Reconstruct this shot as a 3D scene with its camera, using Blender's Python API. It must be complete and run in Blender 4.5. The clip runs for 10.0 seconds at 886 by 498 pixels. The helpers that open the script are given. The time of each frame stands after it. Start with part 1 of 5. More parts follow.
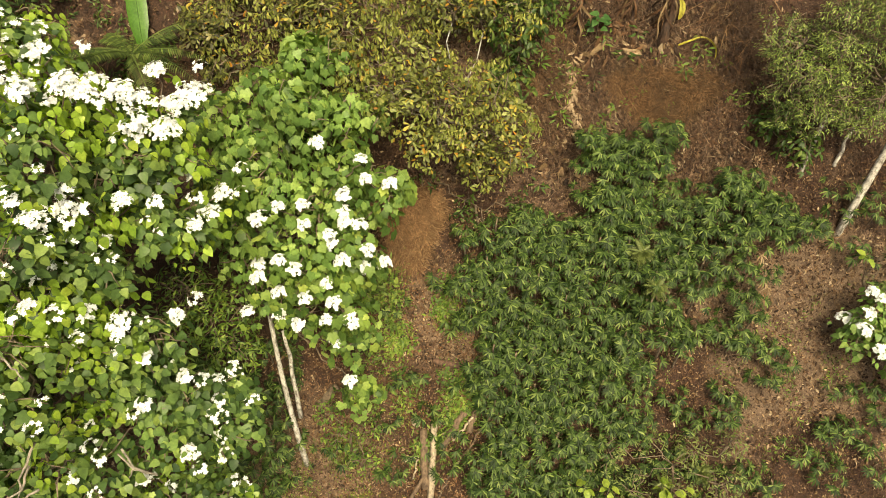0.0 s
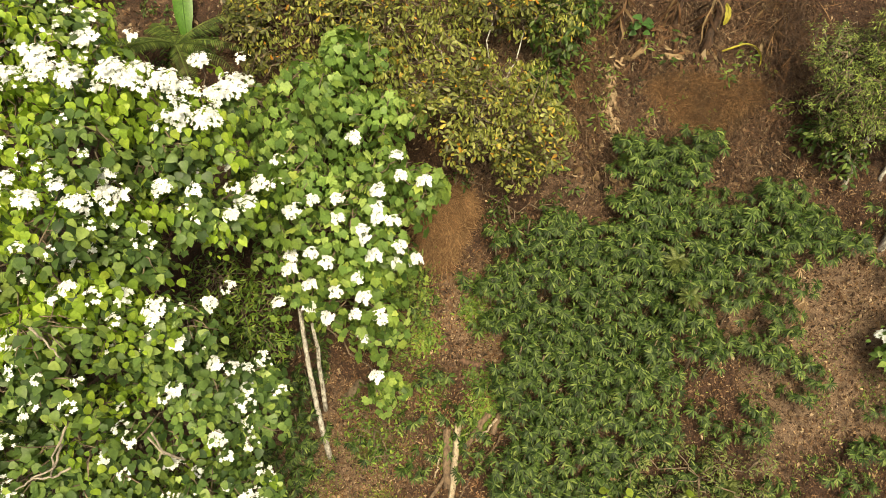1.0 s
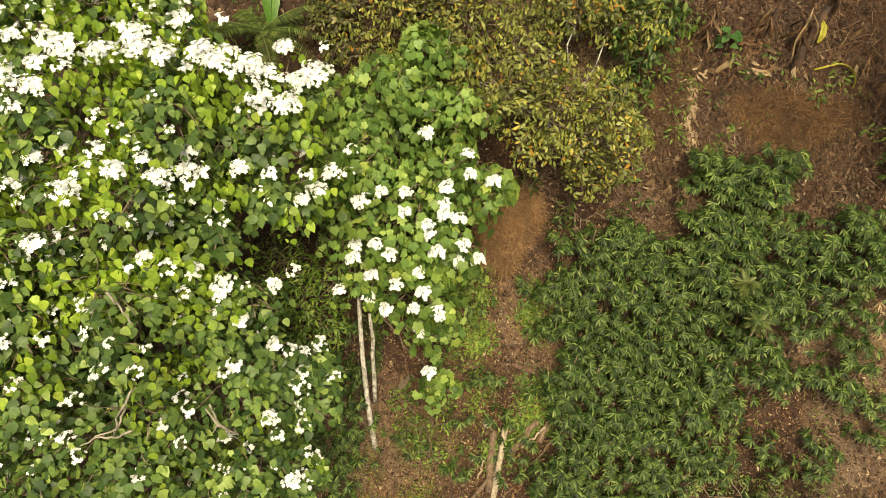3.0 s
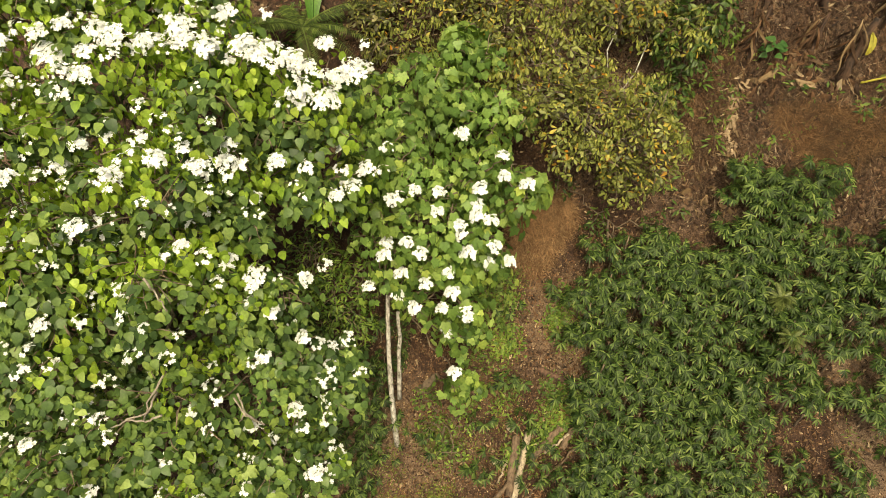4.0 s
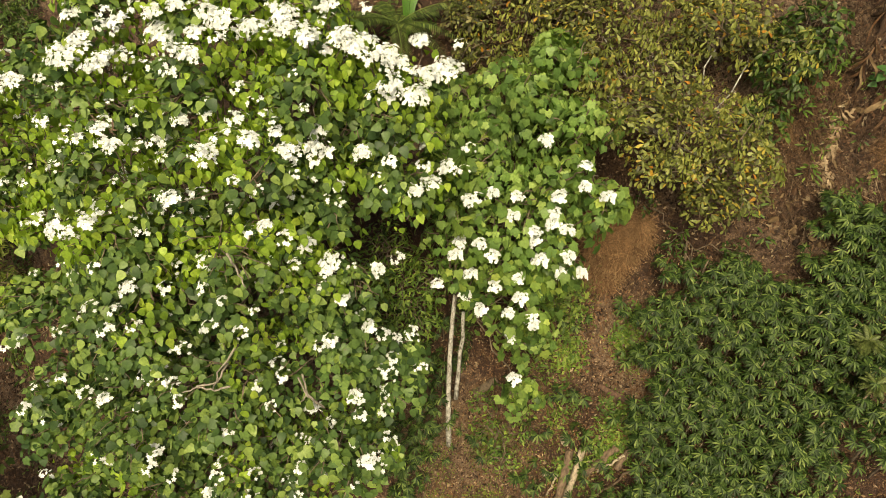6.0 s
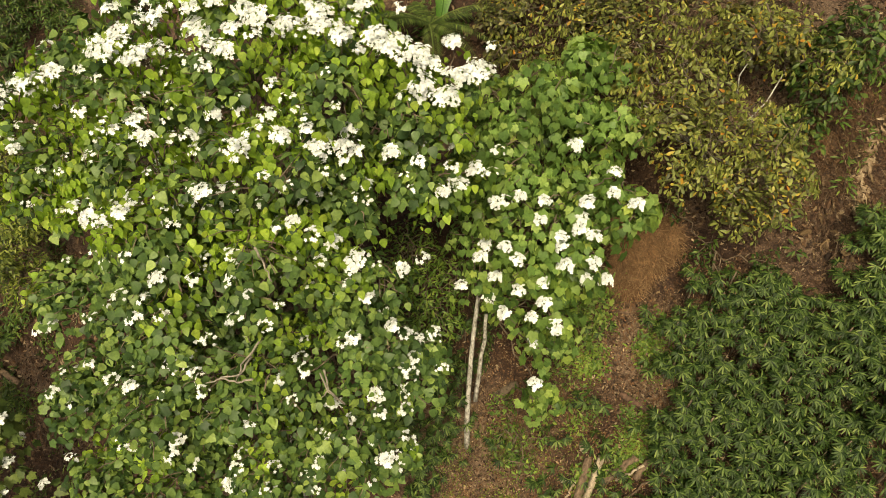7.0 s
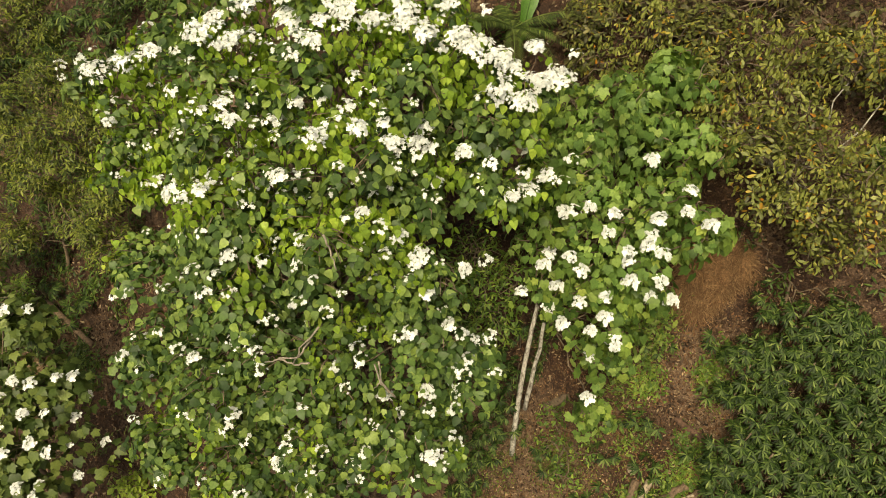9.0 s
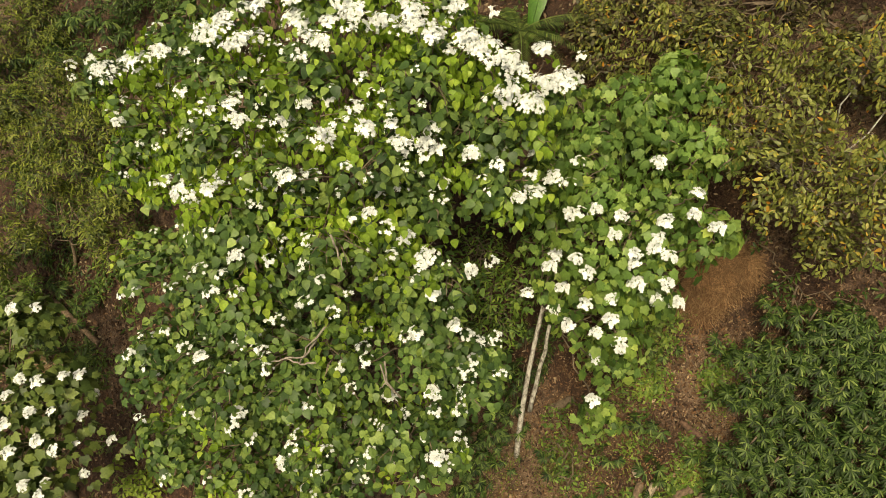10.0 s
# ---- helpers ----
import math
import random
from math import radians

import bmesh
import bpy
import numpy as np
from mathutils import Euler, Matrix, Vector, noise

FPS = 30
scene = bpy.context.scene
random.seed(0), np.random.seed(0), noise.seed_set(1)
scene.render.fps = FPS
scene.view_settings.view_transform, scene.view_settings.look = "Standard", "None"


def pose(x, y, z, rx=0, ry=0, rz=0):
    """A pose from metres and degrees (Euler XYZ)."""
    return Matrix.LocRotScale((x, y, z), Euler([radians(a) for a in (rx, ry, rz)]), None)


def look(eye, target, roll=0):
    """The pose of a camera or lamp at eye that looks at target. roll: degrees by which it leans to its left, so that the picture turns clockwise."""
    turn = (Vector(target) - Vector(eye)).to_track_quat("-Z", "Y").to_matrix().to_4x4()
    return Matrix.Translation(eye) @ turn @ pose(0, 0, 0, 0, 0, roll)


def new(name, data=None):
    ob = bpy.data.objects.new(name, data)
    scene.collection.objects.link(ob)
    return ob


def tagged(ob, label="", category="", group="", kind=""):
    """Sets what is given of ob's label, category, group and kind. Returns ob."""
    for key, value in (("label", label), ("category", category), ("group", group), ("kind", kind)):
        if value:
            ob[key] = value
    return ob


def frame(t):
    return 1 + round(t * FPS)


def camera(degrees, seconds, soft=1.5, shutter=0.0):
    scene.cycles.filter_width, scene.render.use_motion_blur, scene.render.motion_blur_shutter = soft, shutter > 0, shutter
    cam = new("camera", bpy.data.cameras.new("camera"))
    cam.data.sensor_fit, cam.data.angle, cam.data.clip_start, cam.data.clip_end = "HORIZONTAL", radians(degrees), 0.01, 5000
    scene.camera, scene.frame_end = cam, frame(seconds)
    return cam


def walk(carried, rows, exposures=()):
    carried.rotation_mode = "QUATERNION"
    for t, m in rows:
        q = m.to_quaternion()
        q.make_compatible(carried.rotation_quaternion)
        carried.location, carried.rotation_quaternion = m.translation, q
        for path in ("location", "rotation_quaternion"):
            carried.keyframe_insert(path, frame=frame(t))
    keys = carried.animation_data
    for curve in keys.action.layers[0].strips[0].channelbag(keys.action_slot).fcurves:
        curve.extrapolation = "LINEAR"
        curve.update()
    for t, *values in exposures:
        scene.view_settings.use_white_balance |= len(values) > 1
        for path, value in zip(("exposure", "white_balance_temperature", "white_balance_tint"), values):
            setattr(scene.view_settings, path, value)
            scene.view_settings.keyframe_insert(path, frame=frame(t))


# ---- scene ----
cam = camera(67.79, 10.0, soft=0.8)
EYE = 10.0
# seconds, x, y, z from the first eye, yaw, pitch
ROWS = [
    (0.0, 0.000, 0.000, 0.000, -0.00, -45.61),
    (0.5, -0.032, 0.002, -0.011, 1.63, -45.62),
    (1.0, -0.063, 0.004, -0.022, 3.29, -45.61),
    (1.5, -0.093, 0.005, -0.033, 4.95, -45.58),
    (2.0, -0.120, 0.003, -0.042, 6.61, -45.56),
    (2.5, -0.144, -0.002, -0.049, 8.31, -45.54),
    (4.0, -0.209, -0.027, -0.060, 13.35, -45.38),
    (4.5, -0.230, -0.038, -0.063, 14.99, -45.31),
    (5.0, -0.250, -0.052, -0.064, 16.61, -45.24),
    (5.5, -0.269, -0.066, -0.064, 18.31, -45.16),
    (5.7, -0.275, -0.070, -0.064, 19.18, -45.13),
    (6.0, -0.286, -0.077, -0.065, 21.34, -45.09),
    (6.2, -0.290, -0.080, -0.065, 22.58, -45.06),
    (7.3, -0.316, -0.094, -0.068, 24.91, -44.94),
    (7.5, -0.320, -0.097, -0.069, 25.83, -44.92),
    (8.0, -0.329, -0.103, -0.072, 28.10, -44.87),
    (8.5, -0.335, -0.112, -0.074, 30.36, -44.79),
    (9.0, -0.337, -0.124, -0.075, 31.53, -44.70),
    (9.5, -0.339, -0.141, -0.076, 31.79, -44.58),
    (10.0, -0.340, -0.161, -0.075, 32.06, -44.45),
]
walk(cam, [(t, pose(x, y, EYE + z, 90 + pitch, 0, yaw)) for t, x, y, z, yaw, pitch in ROWS],
     exposures=[(0.0, 1.02, 8900, -2), (4.0, 0.78, 8900, -2), (10.0, 0.42, 8900, -2)])

# ---- light: an overcast sky with a broad soft sun ----
world = bpy.data.worlds.new("world")
scene.world = world
world.use_nodes = True
wn = world.node_tree
sky = wn.nodes.new("ShaderNodeTexSky")
sky.sky_type = "NISHITA"
sky.sun_disc = False
sky.sun_elevation, sky.sun_rotation = radians(57), radians(163)
sky.air_density, sky.dust_density, sky.ozone_density = 0.6, 6.0, 0.4
wn.links.new(sky.outputs[0], wn.nodes["Background"].inputs[0])
wn.nodes["Background"].inputs[1].default_value = 0.128
sun = new("sun", bpy.data.lights.new("sun", "SUN"))
sun.data.energy, sun.data.angle, sun.data.color = 2.35, radians(22), (1.0, 0.95, 0.86)
sun.matrix_world = look((6, -15, 35), (0, 5, 3))

# ---- materials ----
def shader(name):
    m = bpy.data.materials.new(name)
    m.use_nodes = True
    nt = m.node_tree
    return m, nt, nt.nodes["Principled BSDF"]


def ramp(nt, fac, stops):
    r = nt.nodes.new("ShaderNodeValToRGB")
    while len(r.color_ramp.elements) < len(stops):
        r.color_ramp.elements.new(0.5)
    for e, (at, col) in zip(r.color_ramp.elements, stops):
        e.position, e.color = at, (*col, 1)
    nt.links.new(fac, r.inputs[0])
    return r.outputs[0]


def grain(nt, scale, detail=4.0, rough=0.6, space="Object"):
    tc = nt.nodes.new("ShaderNodeTexCoord")
    n = nt.nodes.new("ShaderNodeTexNoise")
    n.inputs["Scale"].default_value, n.inputs["Detail"].default_value, n.inputs["Roughness"].default_value = scale, detail, rough
    nt.links.new(tc.outputs[space], n.inputs["Vector"])
    return n.outputs["Fac"]


def calc(nt, op, a, b):
    n = nt.nodes.new("ShaderNodeMath")
    n.operation = op
    for i, v in enumerate((a, b)):
        if isinstance(v, (int, float)):
            n.inputs[i].default_value = v
        else:
            nt.links.new(v, n.inputs[i])
    return n.outputs[0]


def mixed(nt, fac, a, b, how="MIX"):
    n = nt.nodes.new("ShaderNodeMix")
    n.data_type, n.blend_type = "RGBA", how
    for i, v in ((0, fac), (6, a), (7, b)):
        if isinstance(v, (int, float)):
            n.inputs[i].default_value = v
        elif isinstance(v, tuple):
            n.inputs[i].default_value = (*v, 1)
        else:
            nt.links.new(v, n.inputs[i])
    return n.outputs[2]


def bump(nt, bsdf, height, strength, distance):
    b = nt.nodes.new("ShaderNodeBump")
    b.inputs["Strength"].default_value, b.inputs["Distance"].default_value = strength, distance
    nt.links.new(height, b.inputs["Height"])
    nt.links.new(b.outputs[0], bsdf.inputs["Normal"])


def leafy(name, stops, rough=0.45, through_light=0.3, tint=(0.9, 1.0, 0.35), shine=0.3):
    """Leaves: colour by piece, a fine mottling, and light that passes through the blade."""
    m, nt, b = shader(name)
    info, geo = nt.nodes.new("ShaderNodeObjectInfo"), nt.nodes.new("ShaderNodeNewGeometry")
    pick = calc(nt, "FRACT", calc(nt, "ADD", info.outputs["Random"], geo.outputs["Random Per Island"]), 0.0)
    col = ramp(nt, pick, stops)
    col = mixed(nt, 0.55, col, ramp(nt, grain(nt, 34.0), [(0.3, (0.50, 0.52, 0.46)), (0.7, (1.25, 1.22, 1.15))]), "MULTIPLY")
    col = mixed(nt, 0.8, col, ramp(nt, grain(nt, 2.2, 3, 0.6), [(0.36, (0.66, 0.68, 0.66)), (0.64, (1.26, 1.24, 1.2))]), "MULTIPLY")
    nt.links.new(col, b.inputs["Base Color"])
    b.inputs["Roughness"].default_value = rough
    b.inputs["Specular IOR Level"].default_value = shine
    if through_light:
        tr = nt.nodes.new("ShaderNodeBsdfTranslucent")
        nt.links.new(mixed(nt, 1.0, col, tint, "MULTIPLY"), tr.inputs[0])
        mx = nt.nodes.new("ShaderNodeMixShader")
        mx.inputs[0].default_value = through_light
        nt.links.new(b.outputs[0], mx.inputs[1])
        nt.links.new(tr.outputs[0], mx.inputs[2])
        nt.links.new(mx.outputs[0], nt.nodes["Material Output"].inputs[0])
    return m


def barky(name, dark, light, scale=9.0, cut=0.5):
    m, nt, b = shader(name)
    tc, mp = nt.nodes.new("ShaderNodeTexCoord"), nt.nodes.new("ShaderNodeMapping")
    mp.inputs["Scale"].default_value = (1, 1, 0.45)
    nt.links.new(tc.outputs["Object"], mp.inputs[0])
    n = nt.nodes.new("ShaderNodeTexNoise")
    n.inputs["Scale"].default_value, n.inputs["Detail"].default_value, n.inputs["Roughness"].default_value = scale, 6, 0.7
    nt.links.new(mp.outputs[0], n.inputs["Vector"])
    col = ramp(nt, n.outputs["Fac"], [(cut - 0.13, dark), (cut + 0.1, light)])
    nt.links.new(mixed(nt, 0.5, col, ramp(nt, grain(nt, 60.0), [(0.3, (0.6, 0.6, 0.6)), (0.7, (1.1, 1.1, 1.1))]), "MULTIPLY"), b.inputs["Base Color"])
    b.inputs["Roughness"].default_value = 0.9
    bump(nt, b, n.outputs["Fac"], 0.7, 0.01)
    return m


def soil():
    m, nt, b = shader("leaf_litter_soil")
    fine, mid, big = grain(nt, 55.0, 8, 0.8), grain(nt, 9.0, 6, 0.7), grain(nt, 0.55, 3, 0.5)
    earth = ramp(nt, fine, [(0.36, (0.008, 0.004, 0.002)), (0.5, (0.040, 0.017, 0.009)), (0.6, (0.090, 0.043, 0.023)), (0.7, (0.195, 0.115, 0.068))])
    dusty = ramp(nt, fine, [(0.36, (0.045, 0.027, 0.018)), (0.52, (0.150, 0.098, 0.066)), (0.7, (0.32, 0.235, 0.165))])
    tc, far = nt.nodes.new("ShaderNodeTexCoord"), nt.nodes.new("ShaderNodeVectorMath")
    far.operation = "DISTANCE"
    far.inputs[1].default_value = (5.0, 5.7, 2.55)
    nt.links.new(tc.outputs["Object"], far.inputs[0])
    bare = calc(nt, "MULTIPLY", calc(nt, "MAXIMUM", calc(nt, "SUBTRACT", 1.6, far.outputs["Value"]), 0.0), 0.42)
    col = mixed(nt, ramp(nt, calc(nt, "ADD", calc(nt, "ADD", big, bare), calc(nt, "MULTIPLY", mid, 0.4)), [(0.68, (0, 0, 0)), (0.85, (1, 1, 1))]), earth, dusty)
    col = mixed(nt, 0.6, col, ramp(nt, mid, [(0.35, (0.35, 0.33, 0.32)), (0.62, (1.2, 1.15, 1.1))]), "MULTIPLY")
    nt.links.new(col, b.inputs["Base Color"])
    b.inputs["Roughness"].default_value = 0.95
    bump(nt, b, calc(nt, "ADD", fine, mid), 0.9, 0.04)
    return m


SOIL = soil()
TUNG_LEAF = leafy("tung_leaf", [(0.0, (0.030, 0.064, 0.021)), (0.4, (0.087, 0.152, 0.046)), (0.75, (0.154, 0.236, 0.066)), (1.0, (0.267, 0.359, 0.098))], through_light=0.35)
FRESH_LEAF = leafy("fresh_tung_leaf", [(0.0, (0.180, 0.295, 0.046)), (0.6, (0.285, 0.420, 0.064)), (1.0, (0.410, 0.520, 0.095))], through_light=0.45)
YOUNG_LEAF = leafy("lobed_leaf", [(0.0, (0.048, 0.098, 0.024)), (0.5, (0.118, 0.195, 0.044)), (0.85, (0.200, 0.290, 0.068)), (1.0, (0.36, 0.44, 0.11))], through_light=0.38)
OLIVE_LEAF = leafy("olive_leaf", [(0.0, (0.038, 0.039, 0.014)), (0.25, (0.093, 0.103, 0.030)), (0.6, (0.161, 0.182, 0.051)), (0.84, (0.262, 0.283, 0.085)), (0.945, (0.373, 0.280, 0.051)), (1.0, (0.373, 0.153, 0.026))])
OLIVE_TIP = leafy("olive_young_leaf", [(0.0, (0.169, 0.199, 0.051)), (0.7, (0.305, 0.330, 0.098)), (0.95, (0.389, 0.373, 0.119)), (1.0, (0.407, 0.270, 0.051))], through_light=0.35)
BROWN_LEAF = leafy("dull_brown_leaf", [(0.0, (0.029, 0.027, 0.012)), (0.6, (0.090, 0.086, 0.034)), (1.0, (0.198, 0.176, 0.063))])
DARK_LEAF = leafy("dark_green_leaf", [(0.0, (0.022, 0.048, 0.011)), (0.6, (0.055, 0.098, 0.020)), (1.0, (0.130, 0.180, 0.042))])
FINE_LEAF = leafy("fine_green_leaf", [(0.0, (0.016, 0.031, 0.006)), (0.45, (0.063, 0.092, 0.018)), (1.0, (0.198, 0.239, 0.050))])
PALM_LEAF = leafy("palm_leaf", [(0.0, (0.009, 0.022, 0.006)), (0.5, (0.037, 0.068, 0.017)), (0.85, (0.085, 0.131, 0.035)), (1.0, (0.175, 0.223, 0.070))], rough=0.45, through_light=0.18, shine=0.16)
MID_LEAF = leafy("mid_green_leaf", [(0.0, (0.034, 0.058, 0.016)), (0.5, (0.085, 0.125, 0.034)), (1.0, (0.20, 0.25, 0.075))])
# lighter copy of MID_LEAF: light on the spray tops put into the colour
MID_TIP = leafy("mid_green_lit_tip_leaf", [(0.0, (0.165, 0.225, 0.060)), (1.0, (0.34, 0.42, 0.13))], through_light=0.35)
PALE_LOBED = leafy("pale_lobed_leaf", [(0.0, (0.100, 0.185, 0.052)), (0.6, (0.200, 0.320, 0.090)), (1.0, (0.370, 0.490, 0.155))], through_light=0.4)
# lighter copy of FINE_LEAF, painting the sunlit tips of the tufts
FINE_TIP = leafy("fine_green_sunlit_tip_leaf", [(0.0, (0.111, 0.141, 0.027)), (1.0, (0.252, 0.281, 0.063))], through_light=0.35)
HERB_LEAF = leafy("herb_leaf", [(0.0, (0.055, 0.105, 0.018)), (0.6, (0.115, 0.185, 0.034)), (1.0, (0.21, 0.27, 0.06))])
FEATHER_LEAF = leafy("feathery_leaf", [(0.0, (0.10, 0.13, 0.042)), (1.0, (0.22, 0.26, 0.09))])
LIME_LEAF = leafy("lime_leaf", [(0.0, (0.17, 0.25, 0.04)), (1.0, (0.31, 0.39, 0.075))])
LIME_WEED = leafy("lime_weed_leaf", [(0.0, (0.060, 0.096, 0.013)), (0.6, (0.120, 0.164, 0.026)), (1.0, (0.200, 0.232, 0.048))])
BANANA_LEAF = leafy("banana_leaf", [(0.0, (0.065, 0.165, 0.022)), (1.0, (0.11, 0.23, 0.035))], rough=0.35)
BROAD_LEAF = leafy("broad_weed_leaf", [(0.0, (0.032, 0.090, 0.025)), (1.0, (0.065, 0.145, 0.040))], rough=0.4)
DEAD_LEAF = leafy("dead_leaf", [(0.0, (0.015, 0.007, 0.004)), (0.4, (0.047, 0.022, 0.012)), (0.72, (0.102, 0.053, 0.030)), (0.92, (0.170, 0.111, 0.070)), (1.0, (0.306, 0.238, 0.170))], rough=0.8, through_light=0.0)
PALE_DEAD = leafy("dry_palm_frond", [(0.0, (0.102, 0.061, 0.030)), (0.7, (0.230, 0.153, 0.089)), (1.0, (0.357, 0.264, 0.178))], rough=0.8, through_light=0.0)
HUSK = leafy("pale_dry_husk", [(0.0, (0.221, 0.140, 0.085)), (1.0, (0.425, 0.323, 0.230))], rough=0.8, through_light=0.0)
RED_DEAD = leafy("red_brown_dead_leaf", [(0.0, (0.051, 0.022, 0.010)), (1.0, (0.170, 0.085, 0.043))], rough=0.75, through_light=0.0)
STRAW = leafy("dry_grass", [(0.0, (0.041, 0.019, 0.009)), (0.6, (0.105, 0.055, 0.026)), (1.0, (0.202, 0.123, 0.066))], rough=0.85, through_light=0.0)
PINE_STRAW = leafy("pine_straw", [(0.0, (0.075, 0.036, 0.018)), (0.6, (0.175, 0.096, 0.050)), (1.0, (0.33, 0.21, 0.120))], rough=0.85, through_light=0.0)
YELLOW_LEAF = leafy("yellowed_leaf", [(0.0, (0.36, 0.32, 0.05)), (1.0, (0.46, 0.42, 0.09))], rough=0.5)
PETAL = leafy("white_petal", [(0.0, (0.82, 0.85, 0.90)), (1.0, (0.88, 0.90, 0.95))], rough=0.6, through_light=0.28, tint=(1.0, 1.0, 1.0))
PALE_BARK = barky("pale_bark", (0.10, 0.085, 0.068), (0.48, 0.455, 0.415), 24.0, 0.5)
BROWN_BARK = barky("brown_bark", (0.045, 0.03, 0.02), (0.19, 0.14, 0.095))
LOG_WOOD = barky("weathered_wood", (0.10, 0.078, 0.056), (0.37, 0.30, 0.22), 26.0, 0.45)
TWIG = barky("twig_bark", (0.06, 0.043, 0.03), (0.20, 0.15, 0.105))
GREY_TWIG = barky("grey_branch_bark", (0.10, 0.085, 0.07), (0.30, 0.26, 0.215), 18.0)
ROTTEN = barky("rotten_stem", (0.015, 0.009, 0.007), (0.085, 0.045, 0.026), 12.0)
WORN_WOOD = barky("worn_brown_wood", (0.055, 0.034, 0.022), (0.17, 0.115, 0.075), 20.0, 0.48)
RED_WOOD = barky("rotten_red_wood", (0.030, 0.015, 0.010), (0.120, 0.066, 0.042), 22.0, 0.5)

# ---- helpers ----
rng = np.random.default_rng(7)


def link(name, verts, faces, material, parent=None, label="", smooth=True):
    me = bpy.data.meshes.new(name)
    me.from_pydata(verts.tolist() if isinstance(verts, np.ndarray) else verts, [], faces.tolist() if isinstance(faces, np.ndarray) else faces)
    me.materials.append(material)
    if smooth:
        me.shade_smooth()
    me.update()
    ob = new(name, me)
    ob.parent = parent
    if label:
        ob["label"] = label
    return ob


def share(name, me, m, parent=None):
    """One more object on a mesh that is there already."""
    ob = new(name, me)
    ob.parent = parent
    ob.matrix_basis = m
    return ob


def empty(name, at, label, category, group="", kind=""):
    ob = new(name)
    ob.empty_display_size = 0.2
    ob.location = at
    return tagged(ob, label, category, group, kind)


def unit(v):
    v = np.asarray(v, float)
    return v / np.maximum(np.linalg.norm(v, axis=-1, keepdims=True), 1e-9)


def axes(along, up):
    """Turns, one a row, whose y axis runs along and whose z axis is near up."""
    y = unit(along)
    x = unit(np.cross(y, up))
    z = np.cross(x, y)
    return np.stack([x, y, z], -1)


def pose_of(turn, at, size=1.0):
    m = Matrix(turn.tolist()).to_4x4() @ Matrix.Scale(size, 4)
    m.translation = at
    return m


def spread(shape, turns, places, sizes):
    """Many copies of a shape (verts, faces) as one set of verts and faces."""
    v, f = shape
    n = len(places)
    verts = np.einsum("nij,vj->nvi", turns, v) * np.asarray(sizes).reshape(n, 1, 1) + np.asarray(places)[:, None, :]
    width = len(f[0])
    faces = (np.asarray(f)[None] + (np.arange(n) * len(v))[:, None, None]).reshape(-1, width)
    return verts.reshape(-1, 3), faces


def merge(pieces):
    verts, faces, k = [], [], 0
    for v, f in pieces:
        verts.append(np.asarray(v))
        faces += [[i + k for i in face] for face in (f.tolist() if isinstance(f, np.ndarray) else f)]
        k += len(v)
    return np.concatenate(verts), faces


def tube(points, radii, sides=6):
    """A round stem along points, closed at its end."""
    p = np.asarray(points, float)
    d = np.gradient(p, axis=0)
    t = axes(d, np.array([0.31, 0.17, 0.93]))
    a = np.linspace(0, 2 * np.pi, sides, endpoint=False)
    ring = np.stack([np.cos(a), 0 * a, np.sin(a)], -1)
    v = np.einsum("nij,sj->nsi", t, ring) * np.asarray(radii).reshape(-1, 1, 1) + p[:, None, :]
    f = []
    for i in range(len(p) - 1):
        for s in range(sides):
            q = (s + 1) % sides
            f.append((i * sides + s, i * sides + q, (i + 1) * sides + q, (i + 1) * sides + s))
    f.append(tuple(range((len(p) - 1) * sides, len(p) * sides)))
    f.append(tuple(reversed(range(sides))))
    return v.reshape(-1, 3), f


def bent(a, b, n=7, sag=0.0, wobble=0.0):
    """Points from a to b, sagging in the middle and a little crooked."""
    a, b = np.asarray(a, float), np.asarray(b, float)
    s = np.linspace(0, 1, n)[:, None]
    p = a + (b - a) * s
    p[:, 2] += sag * np.sin(np.pi * s[:, 0])
    p[1:-1] += rng.normal(0, wobble, (n - 2, 3)) if wobble else 0
    return p


# ---- leaf shapes: base at the origin, tip along y, upper face to z ----
def blade(outline, fold=0.12, droop=0.12):
    """A blade from half widths (y, x), folded along its midrib and bent down to its tip."""
    v, f = [], []
    for y, x in outline:
        z = -droop * y * y
        v += [(-x, y, z + fold * x), (0, y, z), (x, y, z + fold * x)]
    for i in range(len(outline) - 1):
        k = 3 * i
        f += [(k, k + 1, k + 4, k + 3), (k + 1, k + 2, k + 5, k + 4)]
    return np.array(v, float), np.array(f)


HEART = blade([(-0.13, 0.25), (0.10, 0.48), (0.56, 0.34), (1.0, 0.005)], 0.14, 0.24)
OBOVATE = blade([(0.0, 0.025), (0.40, 0.17), (0.78, 0.22), (1.0, 0.01)], 0.16, 0.22)
OVAL = blade([(0.0, 0.02), (0.35, 0.20), (0.7, 0.19), (1.0, 0.01)], 0.3, 0.3)
DAB = blade([(0.0, 0.02), (0.5, 0.22), (1.0, 0.01)], 0.3, 0.3)


def scrap(width, bend):
    """A small bent strip of dry stuff."""
    return np.array([(-width * 0.3, 0, 0), (width * 0.3, 0, 0), (width, 0.5, bend), (-width, 0.5, bend), (-width * 0.2, 1, 0), (width * 0.2, 1, 0)]), np.array([(0, 1, 2, 3), (3, 2, 5, 4)])


SLIM = blade([(0.0, 0.02), (0.48, 0.15), (1.0, 0.005)], 0.2, 0.25)


